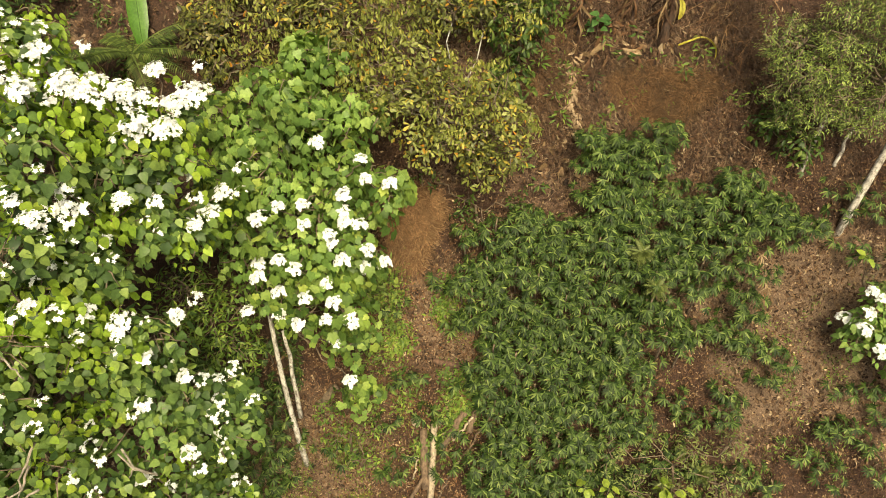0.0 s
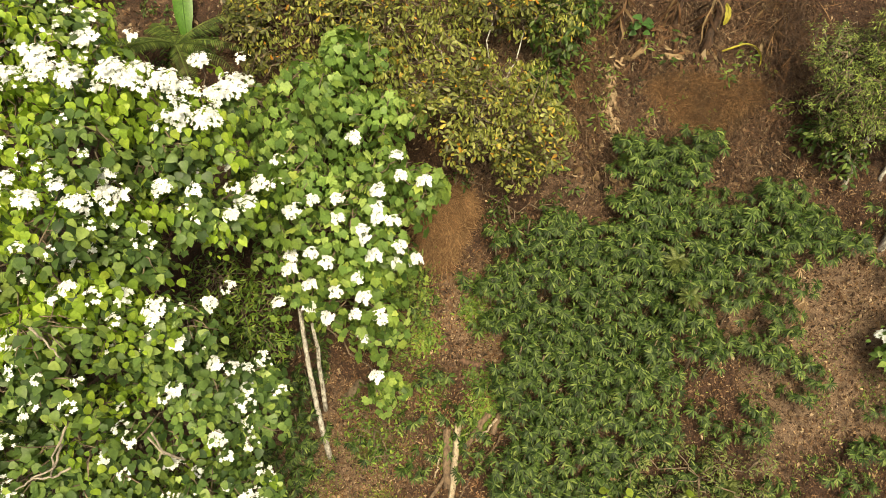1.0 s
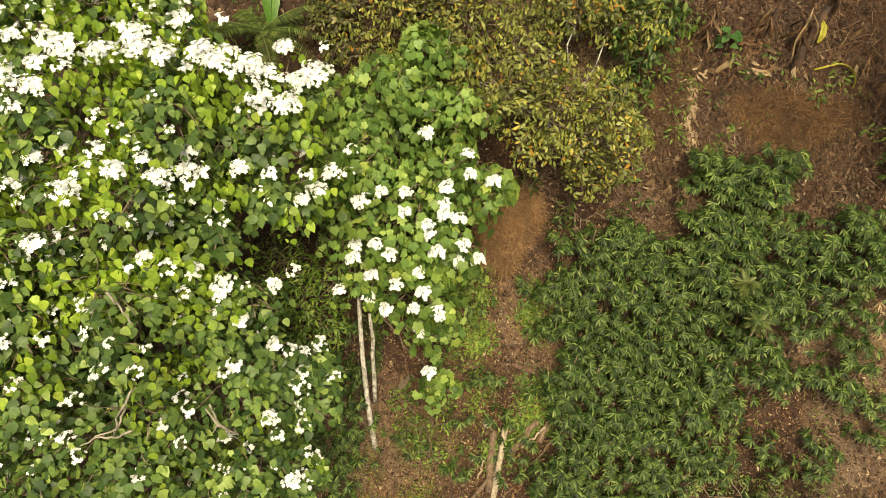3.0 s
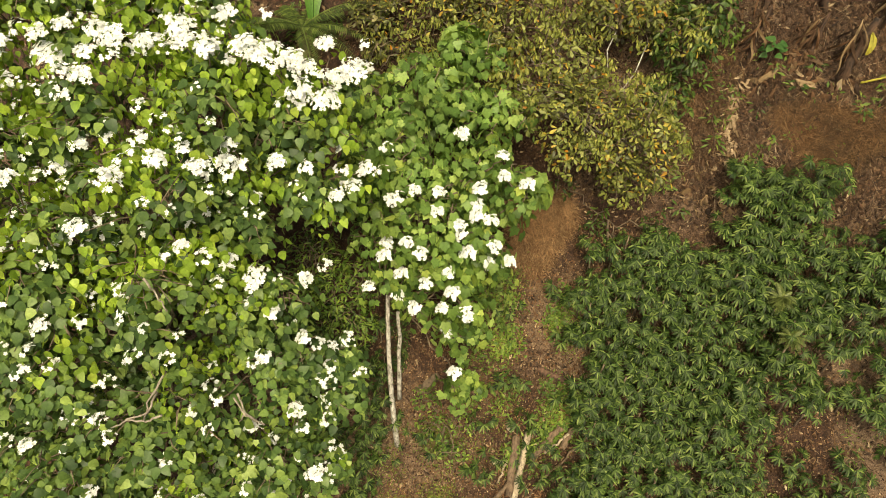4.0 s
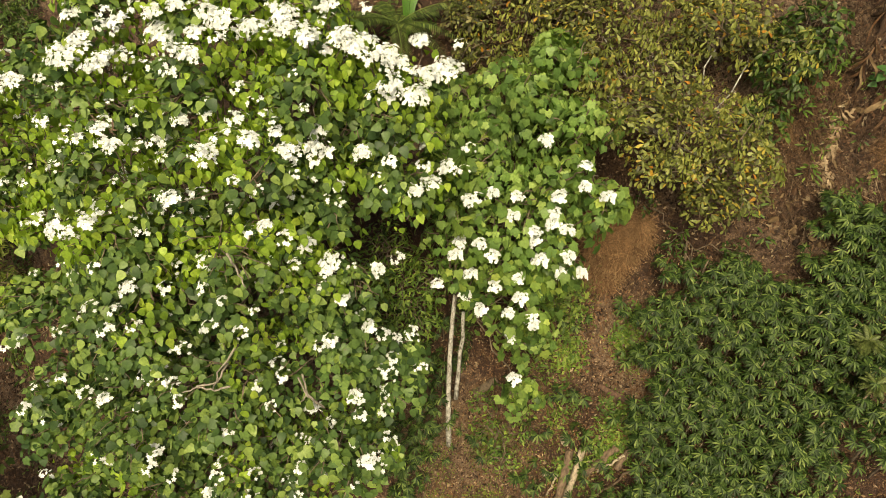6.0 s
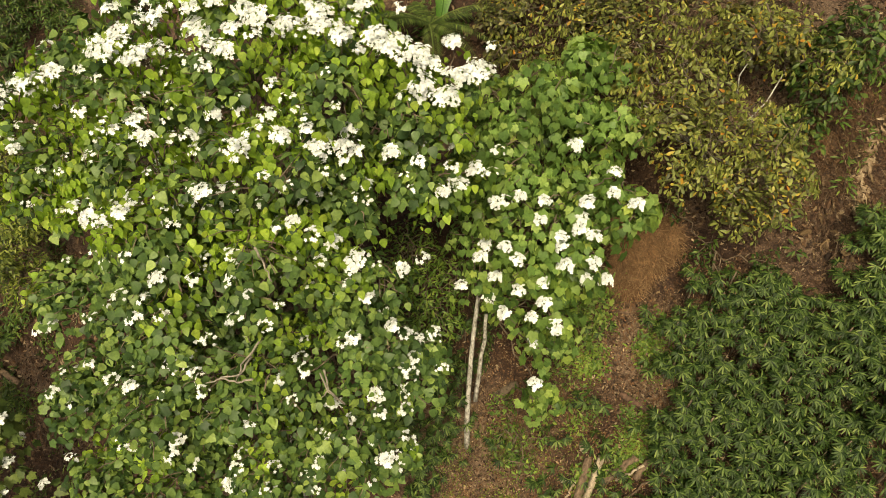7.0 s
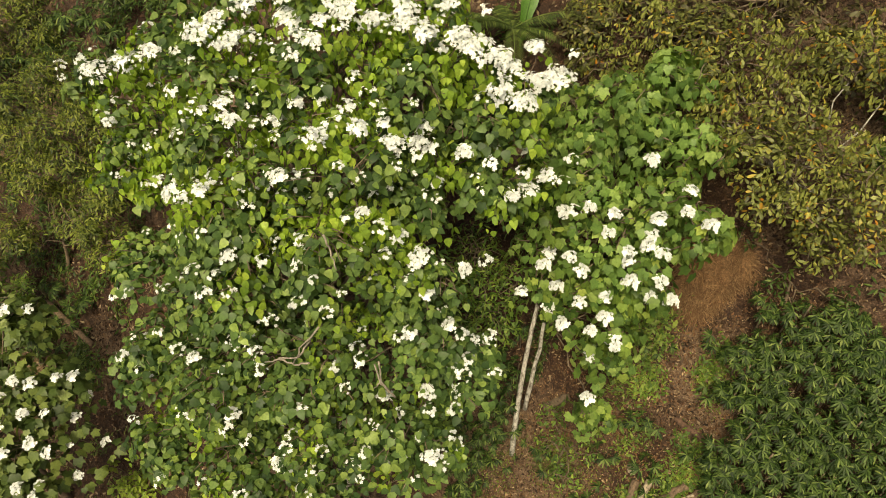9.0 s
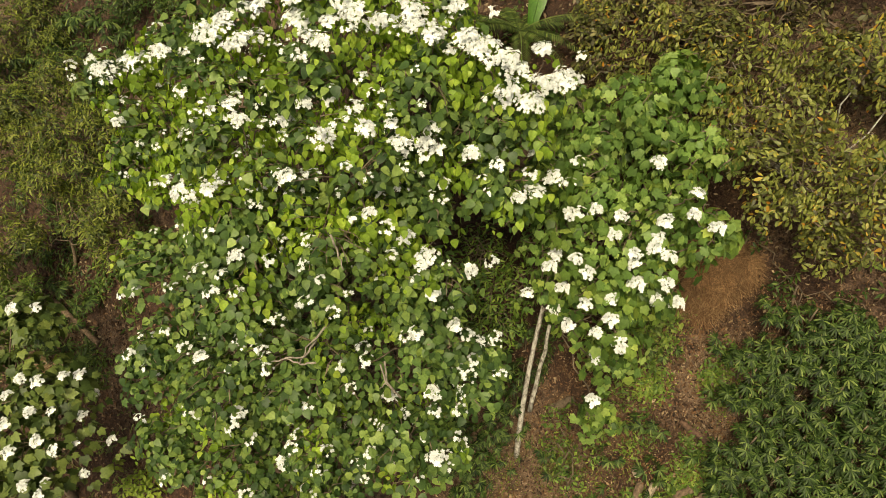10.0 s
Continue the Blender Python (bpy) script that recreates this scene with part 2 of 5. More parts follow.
def lobed():
    """A broad three-pointed blade like a maple's."""
    mid = [(0, 0), (0, 0.32), (0, 0.58), (0, 1.0)]
    side = [(0.22, -0.13), (0.44, 0.02), (0.43, 0.22), (0.54, 0.40), (0.54, 0.60), (0.33, 0.50), (0.26, 0.68), (0.09, 0.88)]
    flat = np.array(mid + side + [(-x, y) for x, y in side], float)
    v = np.stack([flat[:, 0], flat[:, 1], 0.22 * np.abs(flat[:, 0]) - 0.32 * flat[:, 1] ** 2 - 0.55 * flat[:, 0] ** 2], -1)
    f = []
    for k in (4, 12):
        q = [(0, k, k + 1, k + 2), (0, k + 2, k + 5, 1), (k + 2, k + 3, k + 4, k + 5), (1, k + 5, k + 6, 2), (2, k + 6, k + 7, 3)]
        f += q if k == 4 else [tuple(reversed(u)) for u in q]
    return v, np.array(f)


LOBED = lobed()


def fan(n=9, length=1.0, width=0.10, arc=210, droop=0.35, seed=0):
    """A palm fan: narrow leaflets that spread round the end of the stalk and hang at their tips."""
    r = np.random.default_rng(seed)
    pieces = []
    for i in range(n):
        a = radians(-arc / 2 + arc * i / (n - 1) + r.normal(0, 4))
        l = length * (1.0 - 0.22 * abs(2 * i / (n - 1) - 1) + r.normal(0, 0.05))
        v, f = blade([(0.02, 0.02), (0.5 * l, width), (0.86 * l, width * 0.7), (l, 0.01)], 0.3, 0)
        v[:, 2] += -droop * (0.6 + 0.8 * r.random()) * (v[:, 1] / l) ** 2 * l + 0.10 * v[:, 1]
        c, s = math.cos(a), math.sin(a)
        x, y = v[:, 0].copy(), v[:, 1].copy()
        v[:, 0], v[:, 1] = c * x + s * y, -s * x + c * y
        pieces.append((v, f))
    return merge(pieces)


HEADS = []


def panicle(seed, count, radius, flat=0.5):
    """A dome of five-petalled flowers on thin stalks that meet in one foot."""
    r = np.random.default_rng(seed)
    petal = (np.array([(-0.1, 0.05, 0), (0.1, 0.05, 0), (0.36, 0.6, 0.1), (-0.36, 0.6, 0.1), (-0.16, 1.0, 0.2), (0.16, 1.0, 0.2)]), np.array([(0, 1, 2, 3), (3, 2, 5, 4)]))
    v5 = merge([(np.stack([petal[0][:, 0] * math.cos(a) + petal[0][:, 1] * math.sin(a), -petal[0][:, 0] * math.sin(a) + petal[0][:, 1] * math.cos(a), petal[0][:, 2]], -1), petal[1]) for a in np.arange(5) * 2 * np.pi / 5])
    ang, rad = r.random(count) * 2 * np.pi, np.sqrt(r.random(count)) * radius
    rad *= 0.75 + 0.5 * np.abs(np.sin(1.5 * ang + seed))
    at = np.stack([rad * np.cos(ang), rad * np.sin(ang), flat * radius * (1 - (rad / radius) ** 2) + r.normal(0, 0.014, count)], -1)
    way = unit(at * [0.8, 0.8, 0.5] / radius + [0, 0, 1.0] + r.normal(0, 0.25, (count, 3)))
    side = unit(np.cross(way, r.normal(0, 1, (count, 3))))
    turn = np.stack([np.cross(side, way), side, way], -1)
    heads = spread((v5[0], np.array(v5[1])), turn, at, r.uniform(0.019, 0.028, count))
    foot = np.array([0, 0, -0.09])
    stalks = [tube([foot, (foot + p) / 2 + [0, 0, 0.01], p], (0.003, 0.002, 0.0015), 3) for p in at[::3]]
    v, f = merge([heads] + stalks)
    me = bpy.data.meshes.new("blossom")
    me.from_pydata(v.tolist(), [], f)
    me.materials.append(PETAL)
    me.materials.append(YOUNG_LEAF)
    for p in me.polygons[len(heads[1]):]:
        p.material_index = 1
    HEADS.append(heads)
    return me


PLATE, SPRAY = (0, 1), (2, 3)
CLUSTERS = [panicle(k + 3, count, radius, flat) for k, (count, radius, flat) in enumerate([(84, 0.124, 0.20), (56, 0.098, 0.24), (44, 0.080, 0.45), (36, 0.072, 0.55), (7, 0.060, 0.5), (4, 0.050, 0.5), (13, 0.065, 0.5)])]


def leaf_mesh(name, shape, material):
    me = bpy.data.meshes.new(name)
    me.from_pydata(shape[0].tolist(), [], [list(map(int, q)) for q in shape[1]])
    me.materials.append(material)
    me.shade_smooth()
    return me


# ---- the hillside ----
def rise(y):
    """The slope's profile: 45 degrees near, easing off to a crest above and a valley below."""
    d = y - 3.0
    e = np.maximum(np.abs(d) - 14.0, 0.0)
    return -0.15 + np.sign(d) * (np.minimum(np.abs(d), 14.0) + 16.0 * (1 - np.exp(-e / 16.0)))


BUMPS = [(rng.uniform(0.25, 1.9), rng.uniform(0.25, 1.9), rng.uniform(0, 6.28)) for _ in range(14)]


def ground_z(x, y):
    x, y = np.asarray(x, float), np.asarray(y, float)
    z = rise(y)
    for a, b, c in BUMPS:
        z = z + 0.045 / (0.5 + a * b) * np.sin(a * x + c) * np.sin(b * y + 2 * c)
        z = z + 0.012 * np.sin(4.3 * a * x + 2.1 * b * y + c) * np.sin(3.9 * b * y - 1.7 * a * x + 3 * c)
    heap = ((x + 0.47) / 0.50) ** 2 + ((y - 6.72) / 0.40) ** 2
    return z + 0.16 * np.exp(-heap ** 2)


def on_ground(x, y, up=0.0):
    return np.array([x, y, float(ground_z(x, y)) + up])


def build_ground():
    def steps(lo, hi, step, far):
        grow = [step * 1.25 ** i for i in range(1, 40)]
        out = np.cumsum(grow)
        out = out[out < far]
        return np.concatenate([lo - out[::-1], np.arange(lo, hi, step), hi + out])
    xs, ys = steps(-19, 10, 0.11, 500), steps(-4, 13, 0.11, 500)
    gx, gy = np.meshgrid(xs, ys)
    z = ground_z(gx, gy)
    near = (gx > -20) & (gx < 11) & (gy > -5) & (gy < 14)
    z = z + near * rng.normal(0, 0.012, z.shape)
    v = np.stack([gx, gy, z], -1).reshape(-1, 3)
    w = len(xs)
    i = (np.arange(len(ys) - 1)[:, None] * w + np.arange(w - 1)[None]).reshape(-1)
    ob = link("ground", v, np.stack([i, i + 1, i + w + 1, i + w], -1), SOIL)
    tagged(ob, "steep brown hillside of bare soil and leaf litter", "hillside", kind="structure")


build_ground()


# ---- trees ----
def clumps(lobes, count):
    """Smaller tufts round the outside of each lobe of a crown."""
    out = []
    for x, y, z, r in lobes:
        for k in range(count):
            a, h = rng.uniform(0, 6.283) + k * 2.4, rng.uniform(-0.45, 0.95)
            w = math.sqrt(1 - h * h) * 0.68
            out.append((x + r * w * math.cos(a), y + r * w * math.sin(a), z + r * 0.68 * h, r * rng.uniform(0.38, 0.56)))
    return out


def crown_points(lobes, step, low=-0.45, squash=1.0):
    """Even points on the outside of a crown of round lobes, and the way out at each."""
    lobes = np.array(lobes)
    pts, out = [], []
    for x, y, z, r in lobes:
        n = int(4 * np.pi * r * r / (step * step))
        i = np.arange(n) + 0.5
        ph, th = np.arccos(1 - 2 * i / n), np.pi * (1 + 5 ** 0.5) * i
        d = np.stack([np.cos(th) * np.sin(ph), np.sin(th) * np.sin(ph), np.cos(ph)], -1)
        p = np.array([x, y, z]) + d * [r, r, r * squash] * rng.uniform(0.82, 1.12, (n, 1)) + rng.normal(0, step * 0.25, (n, 3))
        gap = np.linalg.norm((p[:, None] - lobes[None, :, :3]) / [1, 1, squash], axis=-1) / lobes[:, 3]
        keep = (gap.min(1) > 0.78) & (d[:, 2] > low)
        pts.append(p[keep])
        out.append(d[keep])
    p, d = np.concatenate(pts), np.concatenate(out)
    keep = p[:, 2] > ground_z(p[:, 0], p[:, 1]) + 0.15
    return p[keep], d[keep]


def whorls(tips, outs, per, size, stalk, hang=(0.05, 0.8)):
    """Leaves in whorls round the shoot tips: turns, places, sizes."""
    n = len(tips)
    axis = unit(outs * 0.6 + np.array([0, 0, 0.8]))
    ref = unit(np.cross(axis, np.array([0.3, 0.9, 0.1])))
    oth = np.cross(axis, ref)
    a = rng.random((n, 1)) * 6.28 + np.arange(per)[None] * 2.4 + rng.normal(0, 0.3, (n, per))
    h = np.cos(a)[..., None] * ref[:, None] + np.sin(a)[..., None] * oth[:, None]
    drop = rng.uniform(*hang, (n, per))
    along = unit(h + np.array([0, 0, -1.0]) * drop[..., None] + rng.normal(0, 0.22, (n, per, 3)))
    up = unit(axis[:, None] + h * 0.5 * drop[..., None] + rng.normal(0, 0.36, (n, per, 3)))
    at = tips[:, None] + h * (stalk * rng.uniform(0.35, 1.2, (n, per)))[..., None] - axis[:, None] * rng.uniform(-0.02, 0.16, (n, per))[..., None] * stalk * 6
    s = size * rng.uniform(0.55, 1.2, (n, per))
    return axes(along.reshape(-1, 3), up.reshape(-1, 3)), at.reshape(-1, 3), s.reshape(-1)


def branchlets(tips, outs, length, per, size):
    """Leaves in two rows along short drooping branchlets: turns, places, sizes, and how far along each sits."""
    n = len(tips)
    along = unit(outs * [1, 1, 0.35] + rng.normal(0, 0.35, (n, 3)) + [0, 0, -0.12])
    side = unit(np.cross(along, unit(outs * 0.5 + [0, 0, 1.0])))
    s = np.linspace(0.1, 1.0, per)[None] + rng.normal(0, 0.03, (n, per))
    way = np.where(np.arange(per) % 2, 1.0, -1.0)[None, :, None] * rng.uniform(0.35, 1.1, (n, per, 1))
    at = tips[:, None] + along[:, None] * ((s - 1) * length)[..., None] + [0, 0, -1] * (s * s * length * 0.15)[..., None]
    d = unit(along[:, None] * 0.75 + side[:, None] * way + [0, 0, -0.22] + rng.normal(0, 0.15, (n, per, 3)))
    up = unit(outs[:, None] * 0.45 + [0, 0, 1.0] + rng.normal(0, 0.28, (n, per, 3)))
    return axes(d.reshape(-1, 3), up.reshape(-1, 3)), at.reshape(-1, 3), (size * rng.uniform(0.6, 1.2, (n, per))).reshape(-1), s.reshape(-1)


def tree(name, label, base, fork, lobes, shape, leaf_mat, bark, size=0.14, step=0.24, per=7, stalk=0.08, girth=0.06, hang=(0.05, 0.8),
         singles=0, bloom=None, inner=0.5, low=-0.45, group="", twiggy=1.0, stems=(), category="tree", bright_mat=None, via=None, tufts=0, squash=1.0,
         lobed_share=0.0, gaps=None, flowers=(), spray=0.0, limb_bark=None, bright_share=0.17, scatter=False):
    """A tree: trunk, a limb to each lobe of the crown, twigs, leaves in whorls or along branchlets and, where it blooms, flower clusters."""
    base, fork = np.asarray(base, float), np.asarray(fork, float)
    root = empty(name, base, label, category, group)
    root_at = base.copy()
    mid = (base + fork) / 2 + rng.normal(0, 0.06, 3) if via is None else np.asarray(via, float)
    s = np.linspace(0, 1, 9)[:, None]
    line = (1 - s) ** 2 * base + 2 * s * (1 - s) * mid + s * s * fork
    line[0, 2] -= 0.15
    v, f = tube(line - root_at, np.linspace(girth * 1.25, girth * 0.8, 9), 9)
    link("trunk", v, f, bark, root)
    for a, b in stems:
        p = bent(a, b, 8, 0.0, 0.012)
        v, f = tube(p - root_at, np.linspace(girth, girth * 0.7, 8), 8)
        link("trunk", v, f, bark, root)
    small = clumps(lobes, tufts) if tufts else lobes
    tips, outs = crown_points(small, step, low, squash)
    if gaps is not None:
        keep = np.array([noise.noise(Vector(p * gaps[0])) > gaps[1] for p in tips])
        tips, outs = tips[keep], outs[keep]
    spots = [(np.array(p), kinds) for points, kinds in flowers for p in points]
    if spots:
        away = np.min(np.linalg.norm(tips[:, None] - np.array([p for p, _ in spots])[None], axis=-1), axis=1)
        tips, outs = tips[away > 0.15], outs[away > 0.15]
    L = np.array(small)
    near = np.argmin(np.linalg.norm(tips[:, None] - L[None, :, :3], axis=-1) / L[:, 3], axis=1)
    limbs, heart = [], np.array(lobes)[:, :3]
    for x, y, z, r in lobes:
        c = np.array([x, y, z])
        p = bent(fork, c, 6, 0.02 * np.linalg.norm(c - fork), 0.05)
        v, f = tube(p - root_at, np.linspace(girth * 0.3, 0.009, 6), 6)
        limbs.append(link("limb", v, f, limb_bark or TWIG, root))
    twigs = []
    for k in range(len(small) if tufts else 0):
        c = np.array(lobes[k // tufts][:3])
        twigs.append(tube(bent(c, L[k, :3], 5, 0.05, 0.03) - root_at, np.linspace(0.016, 0.008, 5), 4))
    for k in range(len(tips)):
        if rng.random() > twiggy:
            continue
        c = L[near[k], :3] + rng.normal(0, 0.08, 3)
        twigs.append(tube(bent(c, tips[k], 4, 0.03, 0.02) - root_at, (0.010, 0.008, 0.006, 0.004), 3))
    for p, _ in spots:
        c = heart[np.argmin(np.linalg.norm(heart - p, axis=1))]
        twigs.append(tube(bent(c, p, 5, 0.05, 0.02) - root_at, (0.014, 0.011, 0.009, 0.007, 0.005), 4))
    if twigs:
        v, f = merge(twigs)
        ob = link("fine_branching", v, f, TWIG, root)
        ob["kind"] = "stuff"
    young = []
    if spray:
        t, at, s, far = branchlets(tips, outs, spray, per, size)
        if bright_mat:
            # upward-facing branchlet ends take the lighter leaf: sunlight painted on the tips
            tip = (far > rng.uniform(0.25, 0.95, len(far))) & (np.repeat(outs[:, 2], per) > 0.05)
            young.append((t[tip], at[tip], s[tip]))
            t, at, s = t[~tip], at[~tip], s[~tip]
    else:
        # patches of outer shoots take the brighter leaf, more of them above 4.8 m
        bright_at = np.array([bright_mat is not None and d[2] > -0.2 and noise.noise(Vector(p * 1.5)) > bright_share - (0.20 if p[2] > 4.8 else -0.14) for d, p in zip(outs, tips)])
        t, at, s = whorls(tips[~bright_at], outs[~bright_at], per, size, stalk, hang)
        if bright_at.any():
            young.append(whorls(tips[bright_at], outs[bright_at], per, size * 0.9, stalk * 1.5, (0.5, 2.0)))
    if spots:
        under = np.array([p for p, _ in spots]) - [0, 0, 0.05]
        ring = whorls(under, np.tile([0, -0.3, 1.0], (len(under), 1)), 8, size * 0.95, stalk * 2.0, (0.5, 2.2) if bright_mat else (0.1, 0.7))
        high = np.repeat(np.array([bright_mat is not None and p[2] > 4.7 for p, _ in spots]), 8)
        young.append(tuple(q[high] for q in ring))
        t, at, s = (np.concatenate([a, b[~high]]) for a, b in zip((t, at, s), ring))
    if bright_mat and young:
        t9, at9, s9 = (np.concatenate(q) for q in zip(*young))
        ob = link("young_foliage", *spread(shape, t9, at9 - root_at, s9), bright_mat, root, "bright yellow-green young leaves")
        ob["kind"] = "stuff"
    if inner:
        n = int(len(tips) * per * inner)
        pick = rng.integers(0, len(L), n)
        d = unit(rng.normal(0, 1, (n, 3)))
        p = L[pick, :3] + d * L[pick, 3:] * rng.uniform(0.3, 0.9, (n, 1))
        p[:, 2] = np.maximum(p[:, 2], ground_z(p[:, 0], p[:, 1]) + 0.1)
        t2 = axes(unit(d * [1, 1, 0.2] + rng.normal(0, 0.4, (n, 3)) + [0, 0, -0.3]), unit(rng.normal(0, 0.5, (n, 3)) + [0, -0.3, 1]))
        t, at, s = np.concatenate([t, t2]), np.concatenate([at, p]), np.concatenate([s, size * rng.uniform(0.6, 1.1, n)])
    order = np.argsort(-at[:, 2] + at[:, 1] * 0.5)
    order = order[::max(1, len(order) // max(1, singles))][:singles] if singles else order[:0]
    rest = np.ones(len(at), bool)
    rest[order] = False
    t3, at3, s3 = t[rest], at[rest], s[rest]
    some = rng.random(len(at3)) < lobed_share
    v, f = merge([spread(shape, t3[~some], at3[~some] - root_at, s3[~some])] + ([spread(LOBED, t3[some], at3[some] - root_at, s3[some] * 1.1)] if some.any() else []))
    ob = link("foliage", v, f, leaf_mat, root)
    ob["kind"] = "stuff"
    if singles:
        me = leaf_mesh("leaf", shape, leaf_mat)
        for i in order:
            share("leaf", me, pose_of(t[i], at[i] - root_at, s[i]), limbs[np.argmin(np.linalg.norm(heart - at[i], axis=1))])
    loose = []

    def head(p, kind, tilt=0.15):
        way = unit(np.array([0, -0.25, 1.0]) + rng.normal(0, tilt, 3))
        return axes(unit(np.cross(way, rng.normal(0, 1, 3))), way), p + way * 0.09

    for k in range(len(tips) if bloom else 0):
        kind = bloom(tips[k], outs[k])
        if kind is not None:
            turn, p = head(tips[k], kind)
            loose.append(spread(HEADS[kind], turn[None], (p - root_at)[None], [1.0]))
    for p, kinds in spots:
        kind = int(rng.choice(kinds))
        turn, q = head(p, kind)
        share("blossom", CLUSTERS[kind], pose_of(turn, q - root_at, rng.uniform(0.85, 1.12)), limbs[np.argmin(np.linalg.norm(heart - p, axis=1))])
        for _ in range({0: 3, 1: 3, 2: 1, 3: 1, 6: 1}[kind] if scatter else 0):
            turn, q = head(p + rng.normal(0, 1, 3) * [0.22, 0.14, 0.05], 6)
            loose.append(spread(HEADS[6], turn[None], (q - root_at)[None], [1.0]))
    if loose:
        ob = link("loose_blossom", *merge(loose), PETAL, root)
        ob["kind"] = "stuff"
    return root


def big_bloom(p, d):
    """Small open sprays all over the sunlit side, thicker towards the top."""
    if d[2] < 0.0 or d[1] > 0.8:
        return None
    patchy = 0.5 + noise.noise(Vector(p * 1.3))
    return int(rng.choice([4, 5, 5, 6])) if rng.random() < (0.28 if p[2] > 4.6 else 0.15) * patchy * 1.4 else None


UPPER = [(-6.24, 5.38, 6.62, 0.75), (-5.23, 5.84, 6.61, 0.75), (-4.21, 5.73, 6.26, 0.60), (-3.24, 5.60, 6.05, 0.42), (-7.07, 4.57, 5.94, 0.60), (-7.83, 4.06, 5.49, 0.45), (-5.93, 4.36, 5.86, 0.75), (-4.70, 4.76, 6.11, 0.80), (-3.76, 5.14, 6.08, 0.75), (-3.06, 5.43, 5.80, 0.50), (-6.94, 3.68, 4.82, 0.65), (-5.29, 3.70, 5.23, 0.80), (-4.10, 3.98, 5.54, 0.80), (-3.38, 4.76, 5.40, 0.60), (-2.98, 5.09, 5.18, 0.45), (-2.85, 5.84, 5.90, 0.25), (-3.22, 5.22, 5.71, 0.50), (-4.72, 6.77, 6.41, 0.50), (-5.69, 7.23, 6.44, 0.60), (-7.20, 4.10, 5.05, 0.55), (-6.72, 4.10, 4.88, 0.60), (-7.30, 3.58, 4.62, 0.50), (-5.65, 3.42, 4.61, 0.45), (-4.96, 3.53, 4.91, 0.50), (-4.48, 3.86, 4.93, 0.50), (-3.88, 4.03, 5.04, 0.50), (-3.45, 4.28, 5.02, 0.45)]
LOWER = [(-6.36, 2.96, 3.79, 0.62), (-5.09, 3.22, 4.28, 0.80), (-3.96, 3.57, 4.68, 0.75), (-3.30, 4.10, 4.49, 0.55), (-6.15, 2.38, 2.78, 0.58), (-5.04, 2.65, 3.18, 0.75), (-4.01, 3.12, 3.61, 0.75), (-3.16, 3.66, 3.61, 0.65), (-2.66, 3.88, 3.25, 0.50), (-5.65, 1.92, 1.95, 0.58), (-4.70, 2.17, 2.01, 0.75), (-3.67, 2.69, 2.34, 0.70), (-2.82, 3.10, 2.66, 0.60), (-4.67, 1.67, 1.14, 0.60), (-3.65, 2.15, 1.43, 0.60)]
# where the flower heads sit: plates along the crest, looser sprays down the crown
CREST = [(-7.72, 3.77, 5.81), (-7.55, 4.02, 5.83), (-7.19, 3.98, 5.98), (-6.84, 4.07, 6.18), (-5.99, 4.13, 6.57), (-6.27, 4.64, 6.72), (-5.64, 4.23, 6.54), (-6.07, 4.46, 6.59), (-5.81, 4.77, 6.67), (-5.59, 5.02, 6.70), (-5.30, 5.12, 6.79), (-5.59, 5.04, 6.51), (-4.56, 4.34, 6.77), (-4.62, 4.55, 6.88), (-4.55, 4.87, 6.89), (-4.34, 5.04, 6.77), (-3.96, 5.08, 6.80), (-3.67, 4.99, 6.81), (-3.43, 5.24, 6.74), (-3.88, 5.78, 6.76), (-3.29, 5.18, 6.66), (-3.33, 5.62, 6.50), (-3.12, 5.57, 6.45), (-2.91, 5.97, 6.44), (-2.96, 5.57, 6.36), (-2.89, 5.29, 6.25), (-2.72, 5.36, 6.16), (-2.75, 5.86, 6.12), (-2.60, 6.06, 6.10), (-4.20, 5.41, 6.76)]
MIDDLE = [(-7.34, 3.52, 5.31), (-5.49, 3.79, 6.04), (-4.86, 4.00, 5.94), (-5.58, 2.97, 5.39), (-4.26, 3.30, 5.92), (-5.14, 3.00, 5.58), (-4.02, 3.66, 6.26), (-3.79, 3.94, 6.27), (-3.70, 4.26, 6.17), (-3.54, 4.11, 6.09), (-3.36, 4.51, 6.10), (-3.44, 4.46, 5.91), (-3.26, 4.45, 5.89), (-3.00, 4.66, 5.85), (-2.59, 5.41, 5.53), (-2.36, 5.41, 5.30), (-2.49, 5.26, 5.15), (-2.57, 4.93, 5.26), (-3.46, 3.52, 5.65), (-3.09, 3.86, 4.93), (-2.90, 3.74, 4.61), (-2.80, 4.31, 4.55), (-5.20, 3.65, 6.02), (-4.62, 3.99, 6.26)]
BELOW = [(-4.93, 2.51, 4.60), (-4.84, 2.65, 4.78), (-6.45, 2.35, 3.86), (-4.33, 2.81, 4.21), (-4.71, 2.65, 3.87), (-3.57, 2.94, 4.77), (-2.51, 4.16, 3.63), (-2.40, 3.67, 3.62), (-2.63, 3.29, 3.59), (-2.35, 2.94, 2.99), (-3.48, 2.33, 2.90), (-4.28, 2.45, 3.79), (-4.54, 2.09, 3.15), (-4.46, 2.06, 2.70), (-4.01, 2.10, 2.49), (-3.81, 2.42, 3.44), (-3.08, 3.05, 3.41), (-4.79, 2.86, 4.93), (-6.03, 2.39, 3.34), (-2.73, 3.94, 4.00), (-3.33, 3.07, 3.92), (-3.35, 2.80, 3.73), (-5.04, 2.17, 3.75), (-2.96, 3.48, 4.20)]
